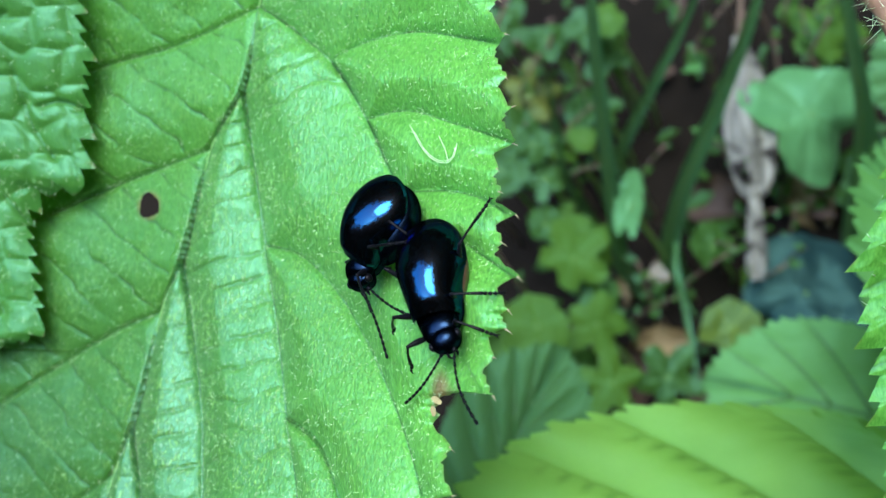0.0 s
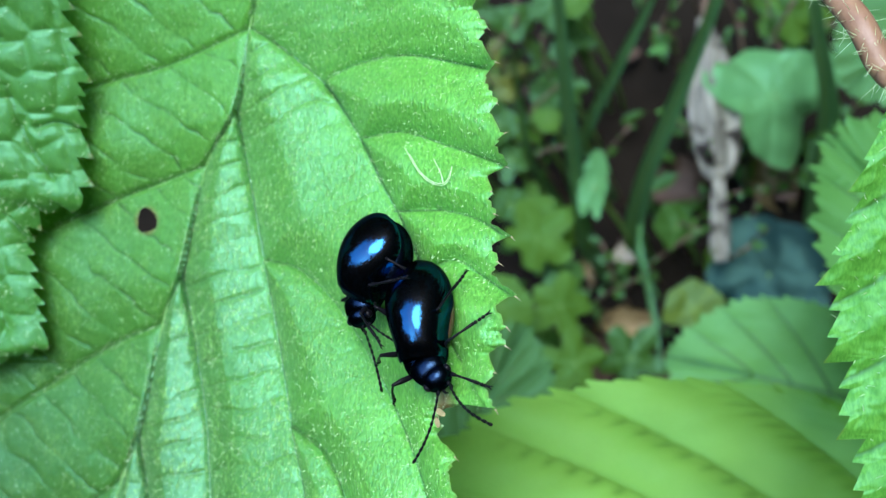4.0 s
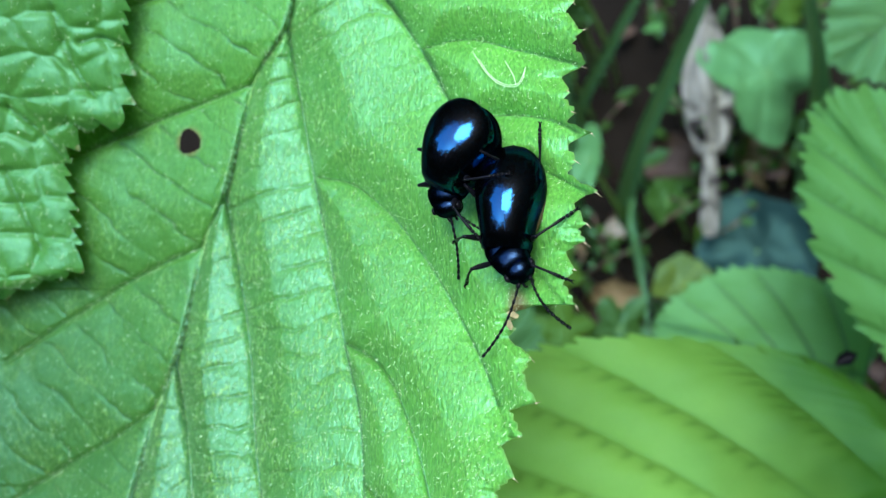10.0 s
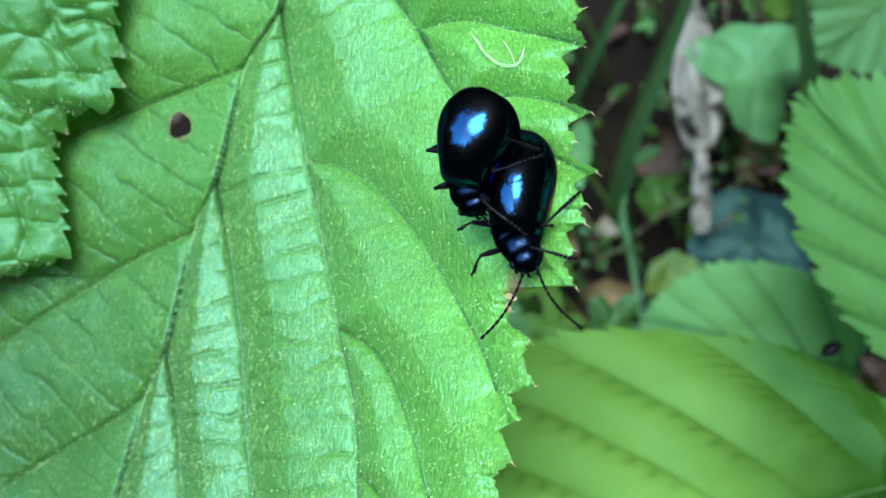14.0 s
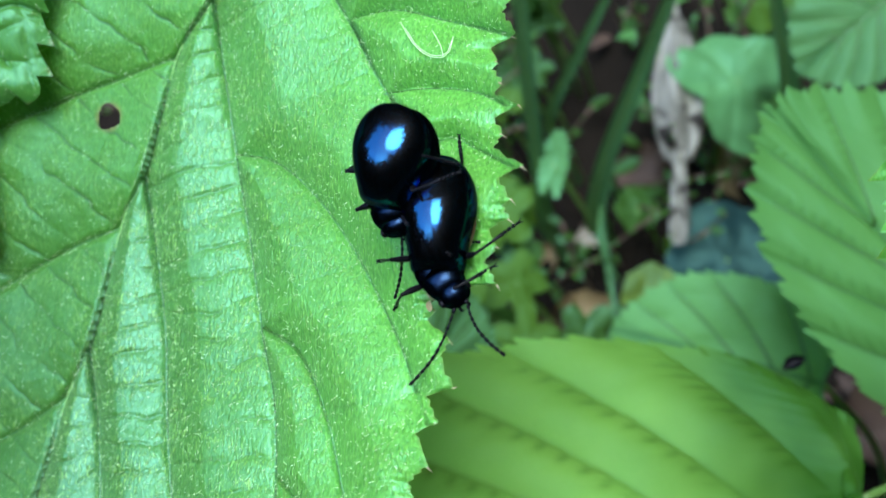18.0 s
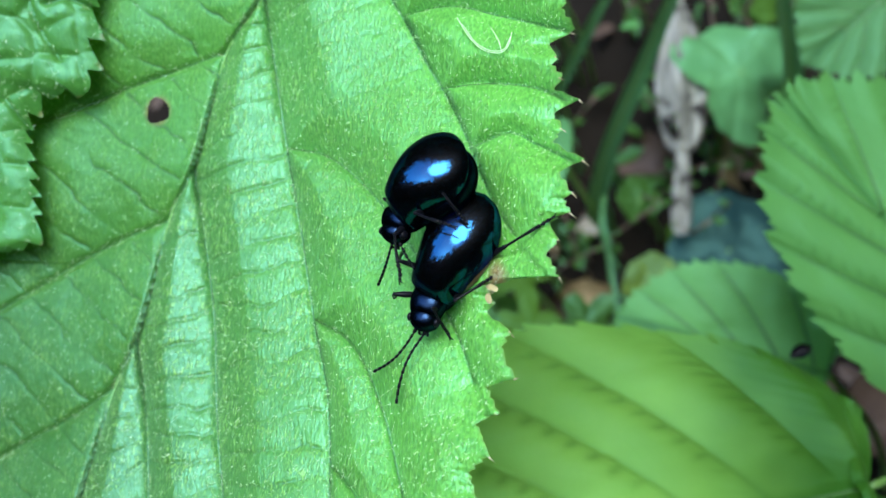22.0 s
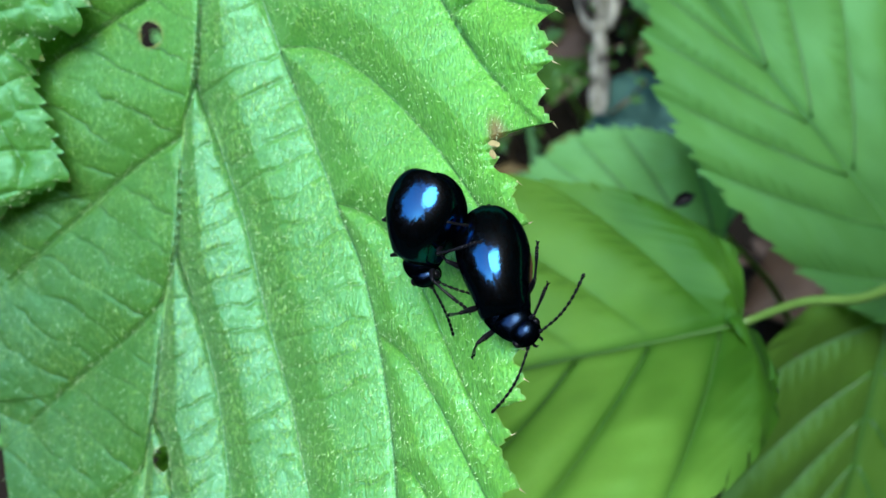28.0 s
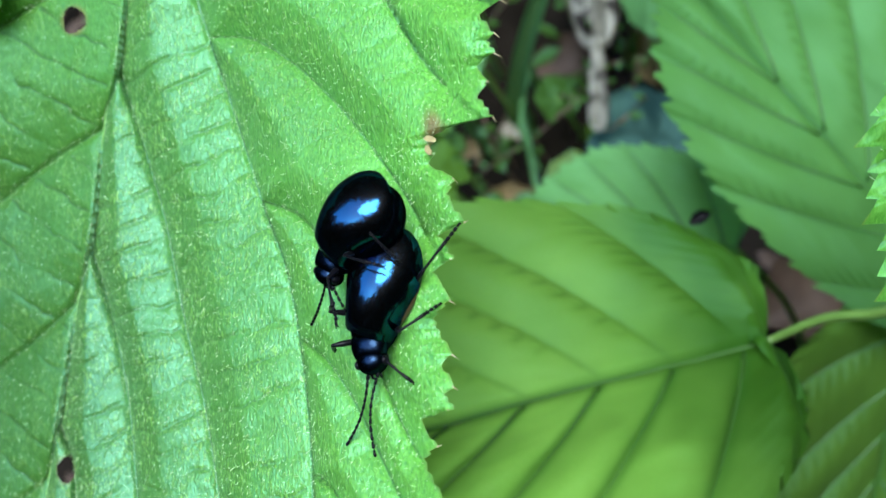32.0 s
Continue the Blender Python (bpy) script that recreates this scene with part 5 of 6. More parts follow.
for pts, w in ((((25.0, 0.9, -168.9), (20.3, 15.3, -151.0), (17.4, 26.8, -139.0), (15.7, 35.4, -131.0)), 1.7),
               (((25.1, 15.2, -170.8), (27.3, 22.9, -158.7), (29.7, 29.3, -150.6), (31.5, 36.5, -140.5)), 1.3),
               (((32.1, 1.9, -172.7), (31.9, 9.2, -162.6), (34.0, 19.6, -150.5), (35.6, 28.1, -140.4), (36.4, 34.9, -134.3)), 2.0),
               (((57.9, 5.4, -172.2), (54.5, 18.0, -157.4), (49.2, 26.7, -145.6), (45.5, 34.1, -137.7)), 2.4),
               (((62.8, 7.9, -172.1), (56.3, 18.3, -159.3), (50.1, 27.8, -147.6), (44.2, 34.1, -137.8)), 1.5),
               (((33.5, 3.6, -176.6), (34.9, -9.2, -170.6), (35.8, -16.9, -168.7)), 0.9),
               (((17.3, 12.7, -171.1), (15.1, 19.3, -161.1), (13.0, 24.3, -151.1)), 0.8),
               (((34.5, 7.4, -174.0), (32.4, -0.9, -168.0), (35.7, -7.2, -169.8)), 0.8)):
    pts = [Vector(p) for p in pts]
    g = drop(pts[0])
    grass_blade([g, g.lerp(pts[0], 0.6), *pts], w * 1.45, "long dark green grass blade in shade")


def litter():
    """Low tangle of moss sprigs, small leaves and crumbs that covers the soil."""
    rng = random.Random(21)
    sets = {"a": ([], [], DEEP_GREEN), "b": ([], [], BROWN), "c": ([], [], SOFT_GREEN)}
    c = PLACE @ Vector((35 * MM, -10 * MM, -180 * MM))
    inv = PLACE.inverted()
    for n in range(2600):
        r = 0.16 * math.sqrt(rng.random()) * (1 if n < 1800 else 4)
        a = rng.uniform(0, 2 * math.pi)
        x, y = c.x + r * math.cos(a), c.y + r * math.sin(a)
        patch = fbm(x * 30, y * 30, 7)
        key = "b" if rng.random() < 0.5 - patch else ("a" if rng.random() < 0.7 else "c")
        z = GROUND + floor_z(x, y) + rng.uniform(0, 0.006 if key == "b" else 0.014)
        vs, fs, _ = sets[key]
        size = rng.uniform(0.8, 3.2) * (1 if r < 0.2 else 2)
        t = rng.uniform(0, 6.28)
        up = Vector((rng.uniform(-0.6, 0.6), rng.uniform(-0.6, 0.6), 1)).normalized()
        u = Vector((math.cos(t), math.sin(t), 0))
        u = (u - up * u.dot(up)).normalized()
        v = up.cross(u)
        p = Vector((x, y, z)) / MM
        b = len(vs)
        prof = ((-1, 0, 0), (-0.4, 0.42, 0.12), (0.4, 0.36, 0.1), (1, 0, -0.15), (0.4, -0.36, 0.1), (-0.4, -0.42, 0.12), (0, 0, -0.05))
        vs += [p + (u * q[0] + v * q[1] + up * q[2]) * size for q in prof]
        fs += [(b, b + 6, b + 1), (b + 1, b + 6, b + 2), (b + 2, b + 6, b + 3), (b + 3, b + 6, b + 4), (b + 4, b + 6, b + 5), (b + 5, b + 6, b)]
    for key, label in (("a", "low tangle of small dark green leaves"), ("b", "brown leaf crumbs on the soil"), ("c", "low tangle of small bright green leaves")):
        vs, fs, mat = sets[key]
        me = mesh_from("litter", vs, fs, mat, True, {"vein": [0.0] * len(vs), "worn_or_dim": [0.0] * len(vs)})
        tagged(new("ground_cover" if key != "b" else "leaf_litter", me), label, "plants" if key != "b" else "litter", kind="stuff")


litter()


def undergrowth():
    """Thin leaning stalks with small paired leaflets, too many to count."""
    rng = random.Random(77)
    stalks, leaves = [], ([], [])
    for n in range(85):
        base = Vector((rng.uniform(2, 62), rng.uniform(-26, 40), rng.uniform(-176, -168)))
        g = drop(base)
        top = base + Vector((rng.uniform(-5, 5), rng.uniform(-3, 7), rng.uniform(1, 12)))
        path = [PLACE @ (p * MM) / MM for p in spline([g, g.lerp(base, 0.7), base, top], 4)]
        stalks.append(tube(path, rng.uniform(0.12, 0.3), 4))
        for p in path[5:]:
            d = Vector((rng.uniform(-1, 1), rng.uniform(-1, 1), rng.uniform(-0.2, 0.5))).normalized() * rng.uniform(0.8, 2.4)
            w = d.cross(Vector((0, 0, 1))).normalized() * d.length * 0.32
            b = len(leaves[0])
            leaves[0].extend([p, p + d * 0.4 + w, p + d, p + d * 0.4 - w, p + d * 0.45 - Vector((0, 0, 0.12))])
            leaves[1].extend([(b, b + 4, b + 1), (b + 1, b + 4, b + 2), (b + 2, b + 4, b + 3), (b + 3, b + 4, b)])
    tagged(new("undergrowth_stalks", mesh_from("stalks", *joined(*stalks), TWIG)), "tangle of thin brown-green stalks", "plants", kind="stuff")
    me = mesh_from("leaflets", leaves[0], leaves[1], DEEP_GREEN, True, {"vein": [0.0] * len(leaves[0]), "worn_or_dim": [0.0] * len(leaves[0])})
    tagged(new("undergrowth_leaflets", me), "small dark green leaflets of the undergrowth", "plants", kind="stuff")


undergrowth()


def woodland():
    """Unseen dark leafy wall of the wood all round, added to narrow the sky; open above."""
    rng = random.Random(5)
    seg, rings = 260, 40
    way = PLACE.to_3x3() @ Vector((-1, 0.1, 0.1))
    OPEN = math.atan2(way.y, way.x)
    verts, faces = [], []
    for i in range(rings + 1):
        f = i / rings
        for k in range(seg):
            a = 2 * math.pi * k / seg
            # rim is lowered on one side to let in more sky light
            open_side = max(0.0, math.cos(a - OPEN)) ** 2
            top = radians(64 - 18 * open_side + 8 * fbm(math.cos(a) * 2, math.sin(a) * 2, 3) + 12 * fbm(math.cos(a) * 9, math.sin(a) * 9, 8) + 7 * fbm(math.cos(a) * 30, math.sin(a) * 30, 4))
            e = radians(-12) + (top - radians(-12)) * f
            r = 2600 + 500 * fbm(a * 3, f * 4, 2) + 240 * fbm(math.cos(a) * 20, math.sin(a) * 20, f * 20)
            verts.append((r * math.cos(e) * math.cos(a), r * math.cos(e) * math.sin(a), 60 + r * math.sin(e)))
    for i in range(rings):
        for k in range(seg):
            k2 = (k + 1) % seg
            faces.append((i * seg + k, i * seg + k2, (i + 1) * seg + k2, (i + 1) * seg + k))
    mat = plain_material("wood_foliage", (0.018, 0.04, 0.016), (0.06, 0.11, 0.04), 0.7, 6, bump=0.0)
    tagged(new("backdrop", mesh_from("backdrop", verts, faces, mat)), "unseen leafy woodland wall added to narrow the sky", "woodland", kind="structure")


woodland()

female, fore_f, (ant_l, ant_r) = beetle("leaf_beetle", "large glossy blue-black leaf beetle with brown belly", 6.4, 3.1, True,
                                [((1.5, -0.25, -0.1), 3.9, 0.3, -30, -10), ((1.5, 0.25, -0.1), 3.6, -0.3, 30, -10)])
male, fore_m, (mant_a, mant_b) = beetle("leaf_beetle", "smaller glossy blue-black leaf beetle riding the other's back", 5.5, 3.2, False,
                                [((1.25, 0.1, 0), 3.4, 0.2, 10, -20), ((1.25, 0.35, -0.1), 3.0, -0.2, 50, -30)])
LEGS = {"hind": ((-0.5, 0.95, -0.7), 1.8, 2.5), "mid": ((0.9, 0.9, -0.7), 1.5, 2.1), "front": ((2.0, 0.6, -0.5), 1.2, 1.8)}
KEYED_LEGS = {key: add_leg(female, hip, (hip[0], 3, -1), upper, lower) for key, (hip, upper, lower) in LEGS.items()}
add_leg(female, (-0.5, -0.95, -0.7), (-2.2, -2.6, -1.3), 1.7, 2.3)
add_leg(female, (0.9, -0.9, -0.7), (0.9, -2.7, -1.3), 1.4, 1.9)
add_leg(female, (2.0, -0.6, -0.5), (2.9, -2.0, -1.3), 1.1, 1.6)
for hip, foot, upper, lower, rise in (((-0.7, 0.8, -0.6), (-0.7, 2.6, -0.6), 1.3, 1.6, 0.5), ((0.2, 0.85, -0.5), (-0.7, 3.1, 0.5), 1.5, 2.0, 1.1), ((1.4, 0.5, -0.4), (2.5, 3.2, 0.8), 1.4, 2.1, 1.2),
                                      ((-0.7, -0.8, -0.6), (-0.9, -1.5, -1.9), 1.0, 1.4, 0.3), ((0.2, -0.85, -0.5), (0.3, -2.0, -2.0), 1.3, 1.6, 0.6), ((1.4, -0.5, -0.4), (2.2, -1.5, -1.9), 1.1, 1.6, 0.6)):
    add_leg(male, hip, foot, upper, lower, rise)

FEMALE_ROWS = [
    (0, -0.40, -1.52, -50.80, 22.53, -28.50, -83.35),
    (1, -0.38, -2.12, -50.55, 23.27, -26.84, -85.71),
    (2, -0.39, -2.26, -50.51, 23.80, -25.35, -87.21),
    (3, -0.79, -2.44, -50.95, 23.25, -26.15, -86.20),
    (3.5, -0.85, -2.38, -51.06, 22.74, -23.95, -88.22),
    (5.5, -0.72, -2.30, -50.89, 19.46, -22.81, -89.40),
    (6, -0.62, -2.21, -50.78, 19.41, -19.68, -92.38),
    (7, -0.65, -2.07, -50.84, 15.85, -21.91, -90.13),
    (8, -0.56, -2.24, -50.69, 18.68, -20.24, -91.88),
    (9, -0.42, -2.21, -50.52, 19.08, -18.93, -93.15),
    (10, -0.45, -2.03, -50.63, 19.29, -14.61, -96.52),
    (11, -0.56, -2.07, -50.77, 20.16, -14.44, -96.59),
    (12, -0.59, -2.24, -50.74, 20.46, -11.34, -99.12),
    (13, -0.18, -2.26, -50.15, 16.21, -19.40, -92.91),
    (13.5, -0.15, -2.06, -50.18, 15.79, -14.89, -96.49),
    (15.5, -0.09, -3.28, -49.63, 15.12, -25.52, -88.38),
    (16, -0.09, -3.38, -49.57, 15.10, -25.35, -88.60),
    (17, -0.54, -3.19, -50.26, 14.78, -25.86, -87.61),
    (18, -0.24, -3.77, -49.24, 13.77, -8.59, -89.93),
    (19, -0.18, -3.96, -49.48, 19.12, -12.20, -99.71),
    (20, -0.69, -4.70, -49.89, 22.49, -17.96, -95.43),
    (21, -1.29, -5.64, -50.31, 25.73, -7.99, -103.24),
    (22, -2.02, -5.24, -51.49, 28.09, 11.07, -117.04),
    (23, -1.80, -5.30, -51.16, 27.43, 6.57, -113.63),
    (24, -1.93, -6.37, -50.86, 26.64, -12.92, -99.65),
    (25, -2.17, -7.63, -50.26, 23.27, 1.59, -97.90),
    (26, -2.24, -9.62, -49.37, 19.00, -12.46, -89.32),
    (26.5, -2.20, -10.14, -49.03, 18.92, -5.97, -94.85),
    (28.5, -1.48, -11.89, -47.09, 12.47, -19.07, -85.22),
    (29, -1.94, -11.99, -47.73, 13.96, -20.02, -83.85),
    (30, -2.38, -12.47, -48.10, 21.41, -0.40, -99.96),
    (31, -2.83, -12.73, -48.85, 26.08, 1.97, -108.42),
    (32, -3.34, -12.58, -49.87, 31.42, 1.52, -112.56),
]
MALE_ROWS = [
    (0, -3.11, 0.71, -53.71, 51.38, 9.69, -114.02),
    (1, -3.07, 0.26, -53.48, 50.50, 8.06, -112.94),
    (2, -3.08, 0.29, -53.35, 48.88, 12.46, -113.34),
    (3, -3.19, 0.23, -53.37, 47.66, 12.47, -111.61),
    (3.5, -3.21, 0.05, -53.36, 47.25, 6.51, -108.86),
    (5.5, -2.65, 0.25, -52.54, 45.03, 14.89, -109.45),
    (6, -2.46, 0.14, -52.10, 40.97, 10.48, -107.49),
    (7, -2.94, 0.32, -52.24, 30.74, 19.26, -109.95),
    (8, -2.83, 0.30, -52.03, 33.05, 20.03, -108.01),
    (9, -2.44, 0.41, -51.53, 33.75, 19.17, -106.86),
    (10, -2.72, 0.49, -51.87, 33.82, 19.61, -108.36),
    (11, -2.72, 0.52, -51.89, 34.14, 18.19, -110.35),
    (12, -2.71, 0.29, -51.42, 29.39, 16.10, -108.85),
    (13, -2.08, -0.20, -49.52, 25.26, 11.01, -98.41),
    (13.5, -2.04, -0.14, -49.48, 25.66, 15.53, -100.05),
    (15.5, -2.34, -1.12, -49.51, 25.37, 13.89, -91.85),
    (16, -2.06, -1.04, -49.20, 24.64, 8.65, -87.42),
    (17, -2.58, -0.85, -49.95, 25.26, 13.20, -89.89),
    (18, -2.15, -1.37, -49.18, 26.62, 18.11, -94.44),
    (19, -2.22, -1.73, -49.20, 25.96, 17.16, -107.28),
    (20, -2.37, -2.05, -49.58, 38.66, 20.86, -107.67),
    (21, -2.89, -2.71, -50.43, 47.18, 20.39, -117.40),
    (22, -3.25, -2.27, -51.32, 42.77, 26.49, -130.32),
    (23, -3.22, -2.41, -51.32, 44.78, 23.20, -127.11),
    (24, -3.92, -3.59, -51.85, 47.84, 14.66, -119.95),
    (25, -4.41, -5.55, -50.78, 34.92, 21.89, -105.53),
    (26, -4.61, -7.81, -50.03, 33.47, 14.59, -103.06),
    (26.5, -3.90, -7.70, -49.14, 34.26, 23.27, -108.96),
    (28.5, -4.15, -9.55, -48.55, 32.23, 21.75, -104.13),
    (29, -4.23, -9.75, -48.53, 31.97, 21.63, -105.39),
    (30, -4.08, -9.87, -48.68, 37.84, 23.46, -120.06),
    (31, -3.93, -9.75, -48.76, 48.11, 26.56, -125.46),
    (32, -4.08, -9.57, -50.01, 49.08, 25.49, -130.56),
]
LIMB_ROWS = {
    "hind": [
    (0, -3.02, 3.10, 0.24),
    (1, -3.79, 3.02, 0.26),
    (2, -4.01, 2.93, 0.23),
    (3, -2.10, 2.22, -0.19),
    (3.5, -2.25, 2.35, -0.08),
    (5.5, -2.17, 2.18, -0.04),
    (6, -2.17, 2.23, 0.04),
    (7, -2.18, 1.64, -0.30),
    (8, -0.66, 1.95, -0.16),
    (9, -1.00, 1.51, -0.44),
    (10, -4.45, 0.96, -0.65),
    (11, -4.42, 1.08, -0.59),
    (12, -1.37, 1.80, -0.24),
    (13, -2.31, 1.78, -0.17),
    (13.5, -1.47, 1.15, -0.64),
    (15.5, -2.09, 1.82, -0.15),
    (16, -2.98, 1.75, -0.16),
    (17, -1.95, 2.15, 0.07),
    (18, -4.57, 0.56, -2.21),
    (19, -3.65, 1.83, -0.09),
    (20, -3.46, 2.22, 0.02),
    (21, -2.92, 3.49, 0.66),
    (22, -4.12, 3.37, 0.43),
    (23, -3.67, 3.44, 0.53),
    (24, -0.80, 1.98, -0.29),
    (25, -1.57, 1.81, -0.85),
    (26, -2.99, 2.19, -0.81),
    (26.5, -3.47, 1.31, -1.44),
    (28.5, -3.64, -0.08, -2.55),
    (29, -3.27, 1.15, -1.55),
    (30, -3.04, 1.66, -1.13),
    (31, -3.85, 1.80, -0.61),
    (32, -4.01, 2.64, 0.05),
],
    "mid": [
    (0, 1.35, 3.04, 0.16),
    (1, 0.46, 3.03, 0.18),
    (2, 0.21, 3.05, 0.19),
    (3, 0.14, 3.53, 0.43),
    (3.5, 0.11, 3.44, 0.46),
    (5.5, 0.05, 3.32, 0.62),
    (6, -0.15, 3.32, 0.70),
    (7, 0.29, 3.35, 0.88),
    (8, -0.00, 3.22, 0.67),
    (9, -0.19, 2.98, 0.51),
    (10, -0.15, 3.06, 0.60),
    (11, -0.15, 3.21, 0.65),
    (12, -0.58, 3.27, 0.71),
    (13, -0.30, 2.57, 0.37),
    (13.5, -0.21, 2.59, 0.44),
    (15.5, -0.60, 2.69, 0.44),
    (16, -1.20, 2.60, 0.39),
    (17, -0.74, 3.16, 0.77),
    (18, -0.23, 3.33, 0.76),
    (19, 0.63, 3.89, 1.30),
    (20, -0.25, 3.08, 0.46),
    (21, 0.48, 1.70, -0.41),
    (22, -0.60, 2.06, -0.30),
    (23, 0.29, 2.57, -0.01),
    (24, 0.03, 2.20, -0.19),
    (25, -1.30, 1.87, -0.76),
    (26, -2.29, 2.47, -0.51),
    (26.5, 0.38, 2.55, 0.13),
    (28.5, -1.39, 1.59, -0.88),
    (29, -0.65, 2.27, -0.27),
    (30, 0.17, 1.59, -0.62),
    (31, -0.60, 2.19, -0.22),
    (32, -0.68, 2.79, 0.04),
],
    "front": [
    (0, 2.99, 2.46, -0.09),
    (1, 3.73, 2.50, -0.04),
    (2, 3.36, 2.54, -0.02),
    (3, 3.44, 2.97, 0.20),
    (3.5, 3.35, 3.16, 0.36),
    (5.5, 3.04, 2.91, 0.40),
    (6, 3.03, 2.99, 0.51),
    (7, 3.47, 2.96, 0.64),
    (8, 3.10, 2.80, 0.41),
    (9, 2.99, 2.65, 0.31),
    (10, 2.96, 3.01, 0.59),
    (11, 2.87, 3.15, 0.63),
    (12, 2.48, 3.33, 0.76),
    (13, 2.79, 2.32, 0.19),
    (13.5, 2.79, 2.49, 0.37),
    (15.5, 1.76, 1.82, -0.20),
    (16, 1.52, 1.83, -0.19),
    (17, 2.71, 2.48, 0.28),
    (18, 1.39, 2.30, 0.27),
    (19, 0.95, 2.43, 0.23),
    (20, 2.06, 1.19, -0.69),
    (21, 1.21, 1.46, -0.55),
    (22, 2.85, 1.56, -0.58),
    (23, 3.69, 2.79, 0.09),
    (24, 3.25, 1.98, -0.29),
    (25, 1.71, 3.38, 0.83),
    (26, 2.18, 2.39, 0.29),
    (26.5, 1.30, 2.71, 0.43),
    (28.5, 0.58, 1.20, -0.79),
    (29, 0.98, 1.18, -0.72),
    (30, 1.13, 1.58, -0.43),
    (31, 1.90, 2.56, 0.16),
    (32, 2.93, 3.04, 0.13),
],
    "left": [
    (0, -98, -36),
    (1, -96, -33),
    (2, -92, -30),
    (3, -93, -29),
    (3.5, -82, -29),
    (5.5, -80, -33),
    (6, -86, -32),
    (7, -73, -33),
    (8, -81, -33),
    (9, -70, -33),
    (10, -72, -29),
    (11, -86, -32),
    (12, -70, -29),
    (13, -68, -42),
    (13.5, -68, -38),
    (15.5, -84, -42),
    (16, -87, -43),
    (17, -105, -42),
    (18, -75, -22),
    (19, -116, -37),
    (20, -57, -40),
    (21, -79, -42),
    (22, -47, -31),
    (23, -61, -32),
    (24, -43, -35),
    (25, -51, -5),
    (26, -70, -17),
    (26.5, -35, 1),
    (28.5, -98, -33),
    (29, -97, -33),
    (30, -77, -31),
    (31, -74, -39),
    (32, -43, -27),
],
    "right": [
    (0, -7, -9),
    (1, 22, 9),
    (2, 10, 8),
    (3, -3, 5),
    (3.5, 3, 10),
    (5.5, 4, 12),
    (6, -5, 10),
    (7, -6, 9),
    (8, -4, 9),
    (9, -1, 7),
    (10, 2, 15),
    (11, -5, 10),
    (12, 15, 19),
    (13, 13, 5),
    (13.5, 8, 6),
    (15.5, 18, 3),
    (16, -2, -5),
    (17, 8, 13),
    (18, -2, 27),
    (19, -3, 11),
    (20, 33, 11),
    (21, 14, -3),
    (22, -16, -15),
    (23, 9, -2),
    (24, 67, 16),
    (25, 38, 28),
    (26, 18, 27),
    (26.5, 93, 22),
    (28.5, 67, 32),
    (29, 28, 30),
    (30, 26, 25),
    (31, -13, -13),
    (32, -16, -10),
],
    "male": [
    (0, -6, -32),
    (1, -17, -34),
    (2, -9, -31),
    (3, -8, -31),
    (3.5, -17, -33),
    (5.5, -13, -25),
    (6, -34, -30),
    (7, -3, -18),
    (8, -7, -21),
    (9, -38, -28),
    (10, -24, -29),
    (11, -27, -42),
    (12, 24, -12),
    (13, -41, -37),
    (13.5, -23, -34),
    (15.5, 14, -27),
    (16, -50, -27),
    (17, -39, -22),
    (18, -47, -22),
    (19, -32, -41),
    (20, -48, -28),
    (21, -54, -32),
    (22, -49, -36),
    (23, -53, -35),
    (24, -49, -37),
    (25, -35, -30),
    (26, -20, -31),
    (26.5, -42, -31),
    (28.5, -21, -31),
    (29, -25, -29),
    (30, -50, -35),
    (31, -60, -28),
    (32, -38, -27),
],
    "neck": [
    (0, 16, 8),
    (1, 23, 8),
    (2, 33, 8),
    (3, 36, 8),
    (3.5, 38, 8),
    (5.5, 36, 8),
    (6, 38, 8),
    (7, 34, 8),
    (8, 35, 8),
    (9, 31, 8),
    (10, 38, 8),
    (11, 38, 8),
    (12, 38, 8),
    (13, 19, 8),
    (13.5, 26, 8),
    (15.5, 26, 8),
    (16, 25, 8),
    (17, 29, 8),
    (18, 38, 8),
    (19, 35, 8),
    (20, 12, 8),
    (21, 12, 8),
    (22, 19, 8),
    (23, 22, 8),
    (24, 10, 8),
    (25, 38, 8),
    (26, 36, 8),
    (26.5, 38, 8),
    (28.5, 38, 8),
    (29, 29, 8),
    (30, 22, 8),
    (31, 16, 8),
    (32, 29, 8),
],
    "male_neck": [
    (0, 38, 1),
    (1, 38, 3),
    (2, 38, 4),
    (3, 38, 6),
    (3.5, 38, 7),
    (5.5, 38, 8),
    (6, 38, 8),
    (7, 38, 8),
    (8, 38, 8),
    (9, 38, 8),
    (10, 38, 8),
    (11, 38, 8),
    (12, 38, 8),
    (13, 38, 8),
    (13.5, 38, 8),
    (15.5, 38, 8),
    (16, 38, 8),
    (17, 38, 8),
    (18, 38, 8),
    (19, 38, 8),
    (20, 38, 8),
    (21, 38, 8),
    (22, 38, 6),
    (23, 38, 6),
    (24, 38, 5),
    (25, 38, 8),
    (26, 38, 8),
    (26.5, 38, 8),
    (28.5, 38, 8),
    (29, 38, 8),
    (30, 38, 8),
    (31, 38, 8),
    (32, 26, 2),
],
}


def between(rows, t):
    """A pose between two rows of t, x, y, z in millimetres and three angles."""
    for a, b in zip(rows, rows[1:]):
        if a[0] <= t <= b[0]:
            k = (t - a[0]) / (b[0] - a[0])
            ma, mb = (pose(r[1] * MM, r[2] * MM, r[3] * MM, *r[4:]) for r in (a, b))
            return ma.lerp(mb, k)


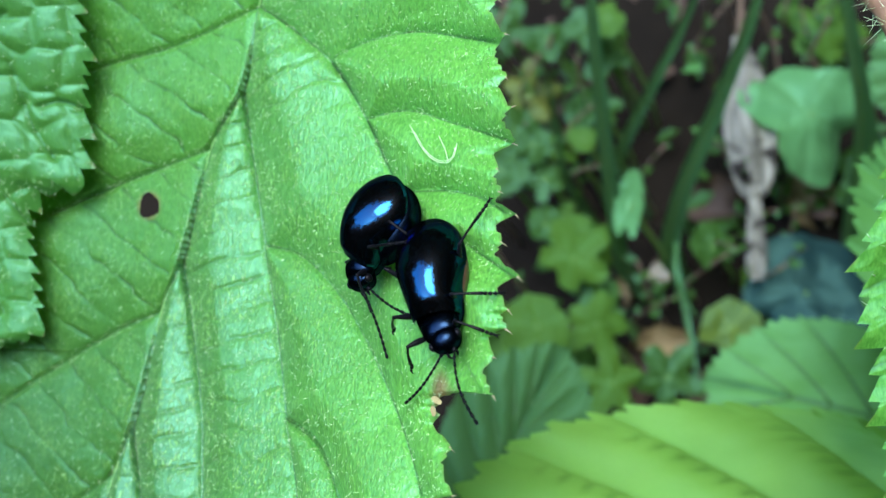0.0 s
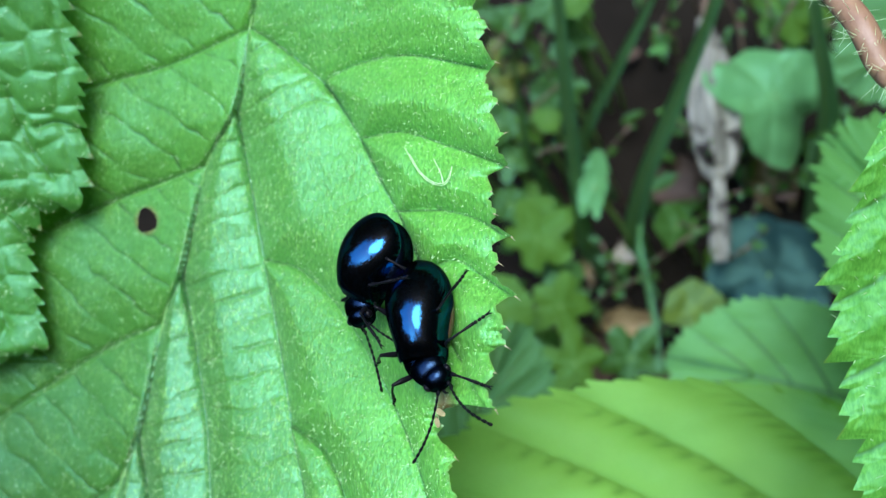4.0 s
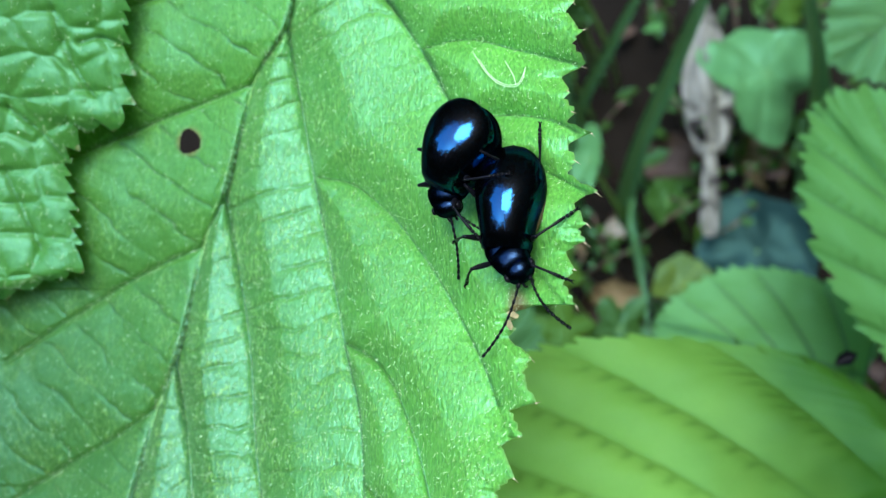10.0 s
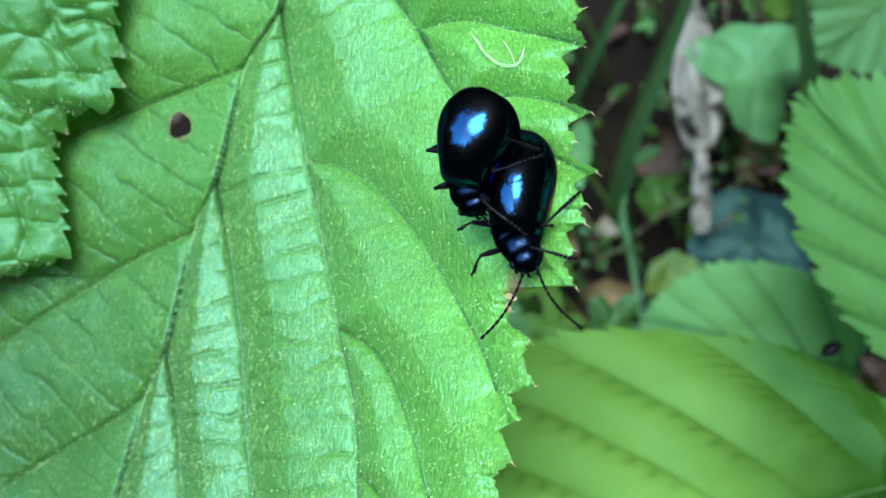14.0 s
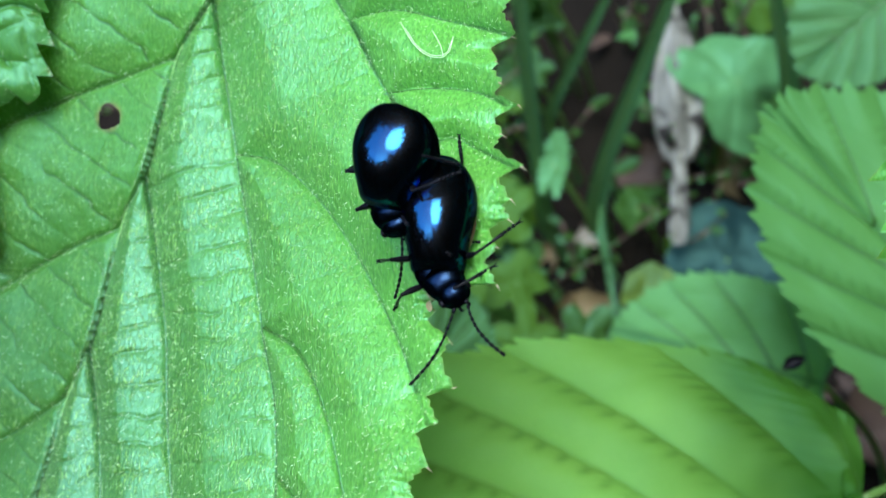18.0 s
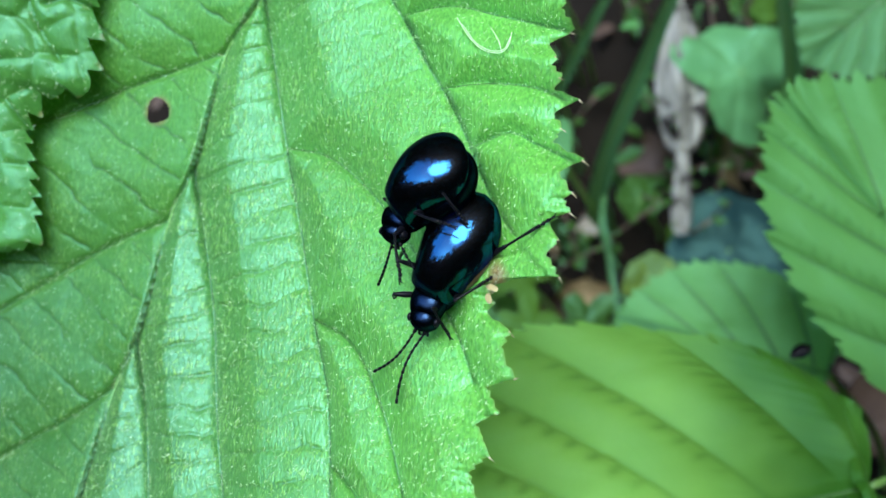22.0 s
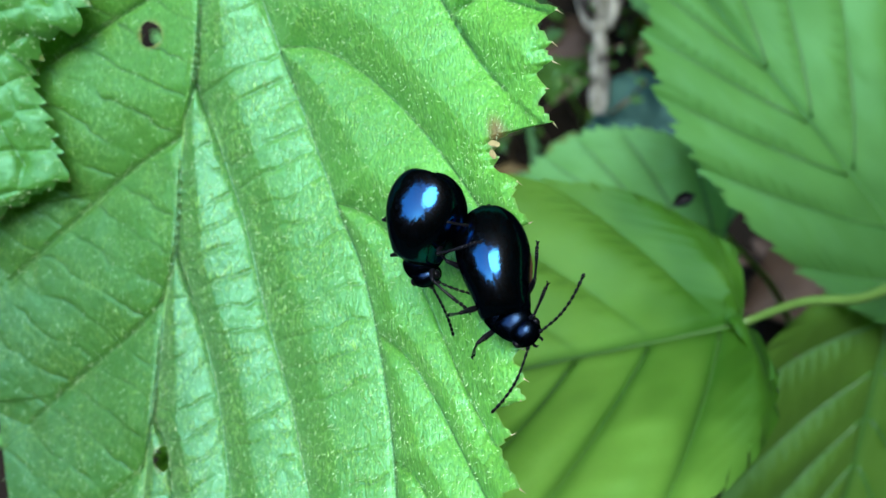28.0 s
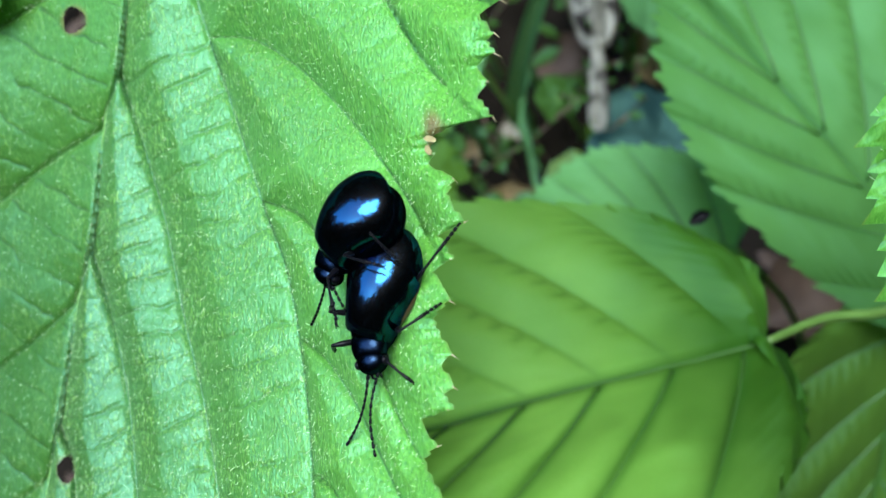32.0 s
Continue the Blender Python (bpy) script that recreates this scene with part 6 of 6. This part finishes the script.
def motions():
    leaf_at = [(r[0], plan(*r[1:])) for r in LEAF_ROWS]
    for ob in (hairy_leaf, side_leaf):
        walk(ob, leaf_at)
    for ob in (edge_leaf, bramble_stem):
        walk(ob, [(r[0], plan(*r[1:])) for r in EDGE_ROWS])
    for ob, rows in ((female, FEMALE_ROWS), (male, MALE_ROWS)):
        walk(ob, [(t, m @ between(rows, t)) for t, m in leaf_at])
    for key, (hip, upper, lower) in LEGS.items():
        bent = [(t, bent_leg(hip, foot, upper, lower)) for t, *foot in LIMB_ROWS[key]]
        for n in (0, 1):
            walk(KEYED_LEGS[key][n], [(t, both[n]) for t, both in bent])
    for ob, key, hip in ((ant_l, "left", (1.5, -0.25, -0.1)), (ant_r, "right", (1.5, 0.25, -0.1)), (mant_a, "male", (1.25, 0.1, 0)),
                         (fore_f, "neck", (6.4 * 0.245, 0, 0)), (fore_m, "male_neck", (5.5 * 0.245, 0, 0))):
        walk(ob, [(t, pose(*(Vector(hip) * MM), 0, -elv, az)) for t, az, elv in LIMB_ROWS[key]])


motions()
